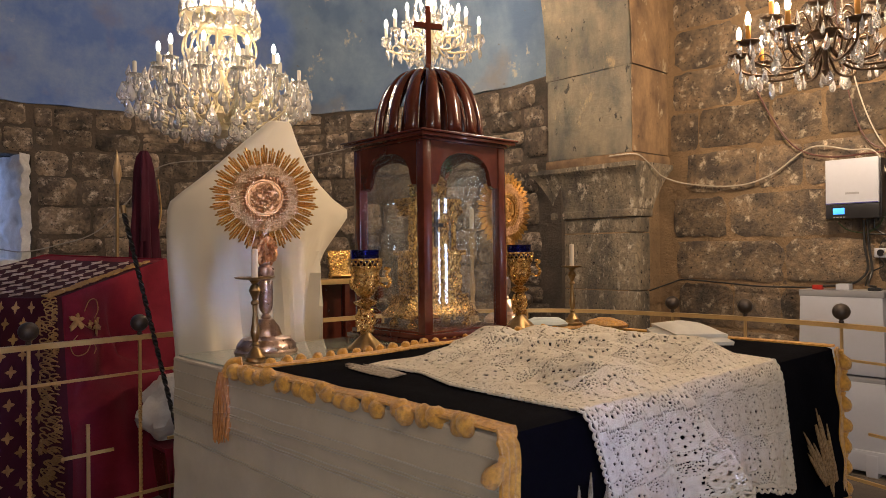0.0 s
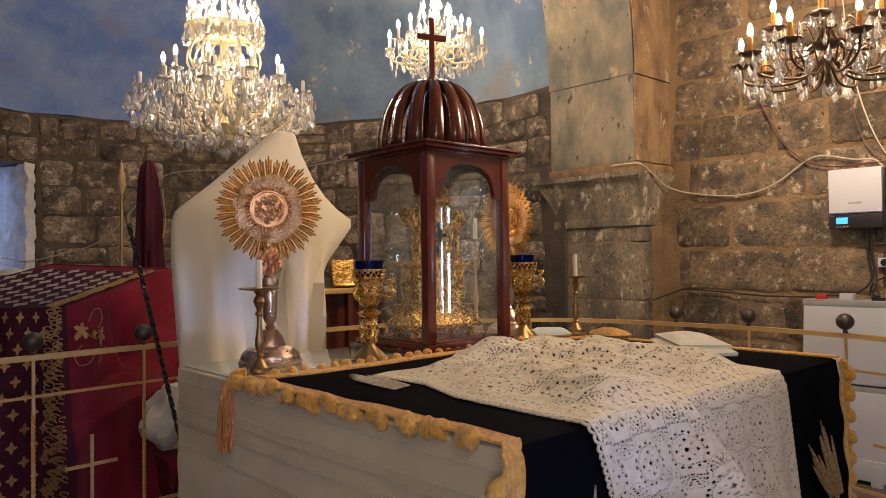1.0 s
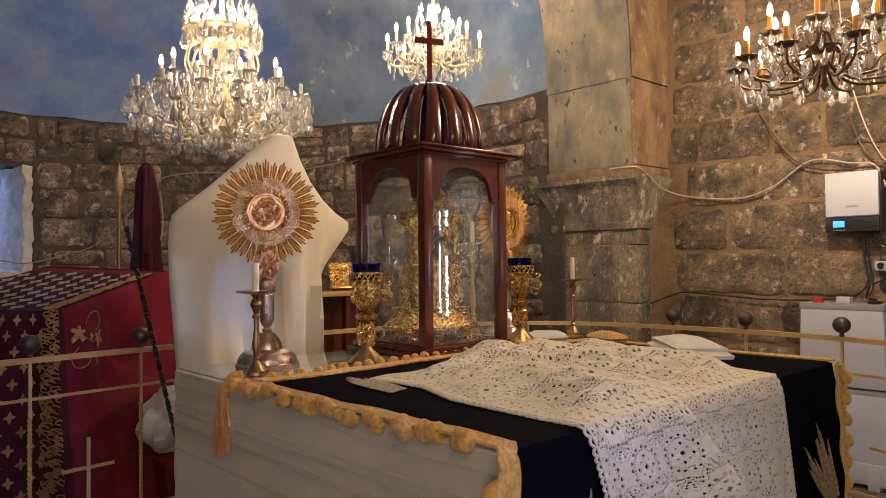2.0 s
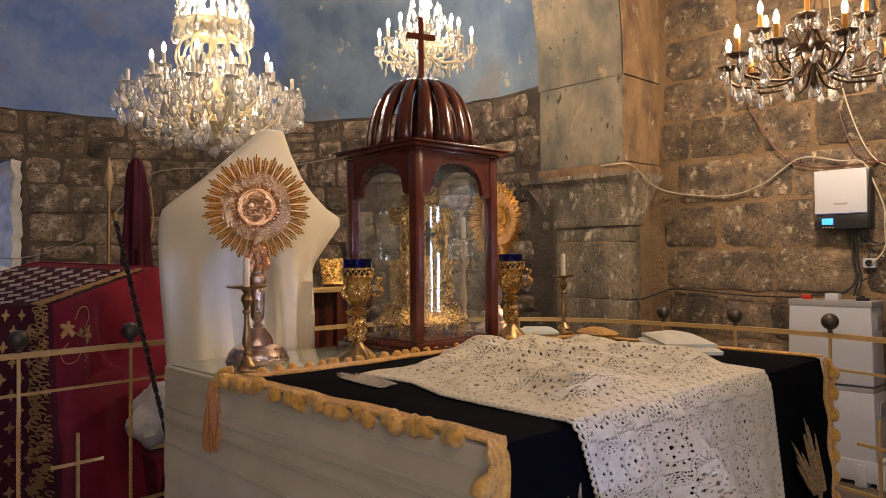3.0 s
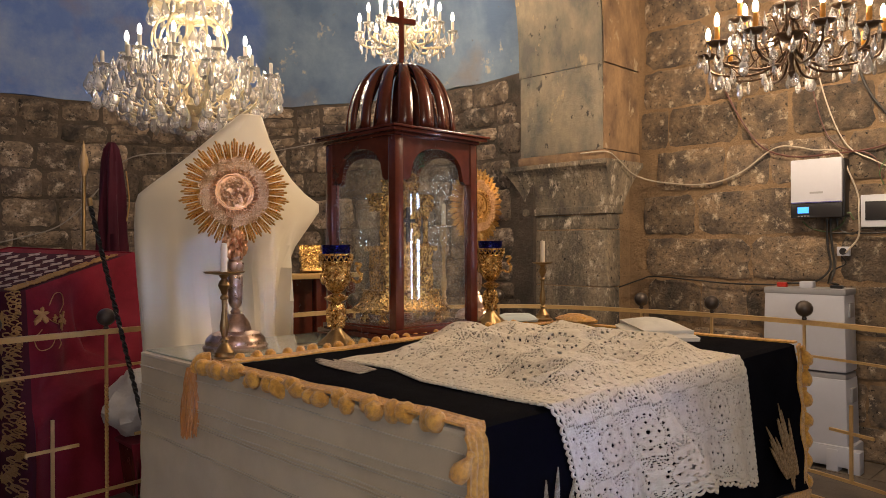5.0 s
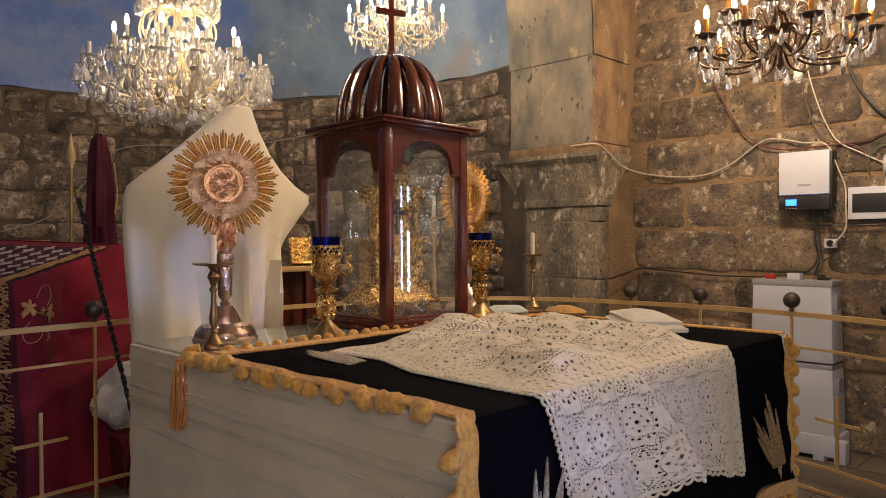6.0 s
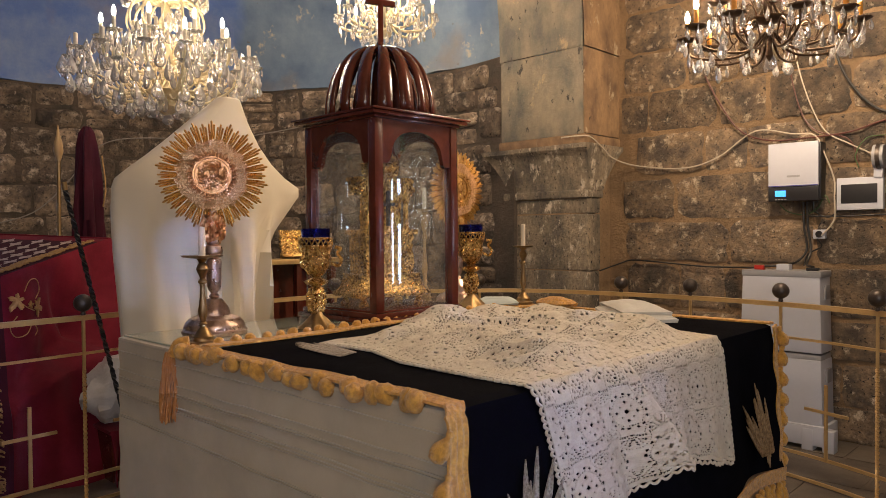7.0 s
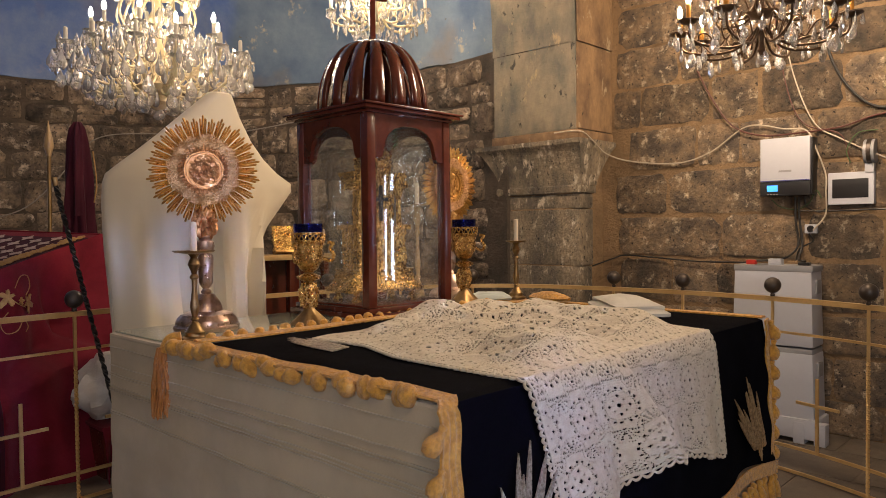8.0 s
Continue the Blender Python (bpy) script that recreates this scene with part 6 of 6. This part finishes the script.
def stone_mesh(seed):
    """A rough block of unit face, front towards -y, its outline and face uneven."""
    rr = random.Random(seed)
    bm = bmesh.new()
    nu, nv = 8, 6
    grid = []
    for i in range(nu + 1):
        col = []
        for j in range(nv + 1):
            u, v = i / nu - 0.5, j / nv - 0.5
            edge = i in (0, nu) or j in (0, nv)
            corner = i in (0, nu) and j in (0, nv)
            x = u * (rr.uniform(0.84, 1.0) if corner else 1) + rr.uniform(-0.02, 0.02)
            z = v * (rr.uniform(0.82, 1.0) if corner else 1) + rr.uniform(-0.028, 0.028)
            rough = noise.noise(Vector((u * 3.1, v * 2.6, seed * 1.7))) + 0.6 * noise.noise(Vector((u * 8, v * 7, seed * 2.3)))
            y = -0.2 - rr.uniform(0, 0.25) if edge else -0.75 - 0.75 * rough - rr.uniform(0, 0.25)
            col.append(bm.verts.new((x, y, z)))
        grid.append(col)
    for i in range(nu):
        for j in range(nv):
            bm.faces.new((grid[i][j], grid[i + 1][j], grid[i + 1][j + 1], grid[i][j + 1]))
    rim = [grid[i][0] for i in range(nu + 1)] + [grid[nu][j] for j in range(1, nv + 1)] + [grid[i][nv] for i in range(nu - 1, -1, -1)] + [grid[0][j] for j in range(nv - 1, 0, -1)]
    back = [bm.verts.new((v.co.x, 0.4, v.co.z)) for v in rim]
    for k in range(len(rim)):
        bm.faces.new((rim[k], back[k], back[(k + 1) % len(rim)], rim[(k + 1) % len(rim)]))
    return bm


STONES = [mesh_of(stone_mesh(i), STONE, "stone") for i in range(14)]
STONES_APSE = [mesh_of(stone_mesh(40 + i), STONE_APSE, "stone") for i in range(14)]
random.seed(11)
ROWS_Z = [(0.02, 0.22), (0.24, 0.5), (0.53, 0.79), (0.82, 1.12), (1.155, 1.45), (1.475, 1.785), (1.815, 2.115), (2.145, 2.44), (2.465, 2.74), (2.77, 3.06), (3.09, 3.4), (3.43, 3.7)]
JOINTS = {3: (1.86, 1.41, 1.07, 0.5, 0.02), 4: (1.85, 1.05, 0.47, 0.02), 5: (1.9, 1.44, 0.53, -0.02), 6: (1.78, 1.22, 0.91, 0.42, -0.1), 7: (1.91, 1.67, 1.13, 0.77, 0.25, -0.25), 8: (1.89, 1.36, 0.97, 0.4, -0.15)}
for k, (z0, z1) in enumerate(ROWS_Z):
    ys = list(JOINTS.get(k, (1.88,)))
    while ys[-1] > -1.4:
        ys.append(ys[-1] - random.uniform(0.38, 0.75))
    for ya, yb in zip(ys, ys[1:]):
        w, h = ya - yb - random.uniform(0.0, 0.05), z1 - z0 + random.uniform(-0.02, 0.015)
        piece("stone", random.choice(STONES), wall_east, pose(WALL_X, (ya + yb) / 2, (z0 + z1) / 2, 0, random.uniform(-1.2, 1.2), -90) @ Matrix.Diagonal((w, random.uniform(0.01, 0.032), h, 1)))
APSE_Z = [(0.0, 0.3), (0.3, 0.62), (0.62, 0.95), (0.95, 1.27), (1.27, 1.58), (1.58, 1.88), (1.88, 2.16), (2.16, 2.44), (2.44, 2.63), (2.63, 2.84)]
for k, (z0, z1) in enumerate(APSE_Z):
    a = -12.0 + random.uniform(0, 4)
    while a < 84:
        step = random.uniform(4.5, 9.5)
        b = min(a + step, 86.2)
        if b - a > 2:
            mid = radians((a + b) / 2)
            w = R_APSE * radians(b - a) - random.uniform(0.01, 0.045)
            cuts = [(z0, z1)] if random.random() > 0.22 else [(z0, z0 + (z1 - z0) * 0.48), (z0 + (z1 - z0) * 0.5, z1)]
            for za, zb in cuts:
                h = (zb - za) * random.uniform(0.84, 1.0)
                piece("stone", random.choice(STONES_APSE), apse, pose(CX + (R_APSE + 0.005) * math.cos(mid), CY + (R_APSE + 0.005) * math.sin(mid), (za + zb) / 2 + random.uniform(-0.015, 0.015), 0, random.uniform(-3, 3), math.degrees(mid) - 90 + random.uniform(-1.5, 1.5)) @ Matrix.Diagonal((w, random.uniform(0.02, 0.06), h, 1)))
        a = b
for k, (z0, z1) in enumerate(((2.38, 2.62), (2.63, 2.84))):
    for j in range(3):
        mid = radians(88.5 + 4.6 * j + k)
        piece("stone", random.choice(STONES_APSE), apse, pose(CX + R_APSE * math.cos(mid), CY + R_APSE * math.sin(mid), (z0 + z1) / 2, 0, 0, math.degrees(mid) - 90) @ Matrix.Diagonal((0.24, 0.04, z1 - z0 - 0.02, 1)))

# paving slabs of the sanctuary floor
SLABS = [mesh_of(box(bmesh.new(), (-0.5, -0.5, 0), (0.5, 0.5, 1), 0.012), PAVING, "paving_slab")]
floor_ob = bpy.data.objects["floor"]
for i in range(8):
    y = -2.2
    while y < 3.2:
        d = random.uniform(0.45, 0.8)
        piece("paving_slab", SLABS[0], floor_ob, pose(0.25 + 0.52 * i, y + d / 2, 0, 0, 0, random.uniform(-0.4, 0.4)) @ Matrix.Diagonal((0.505, d - 0.014, random.uniform(0.003, 0.006), 1)))
        y += d
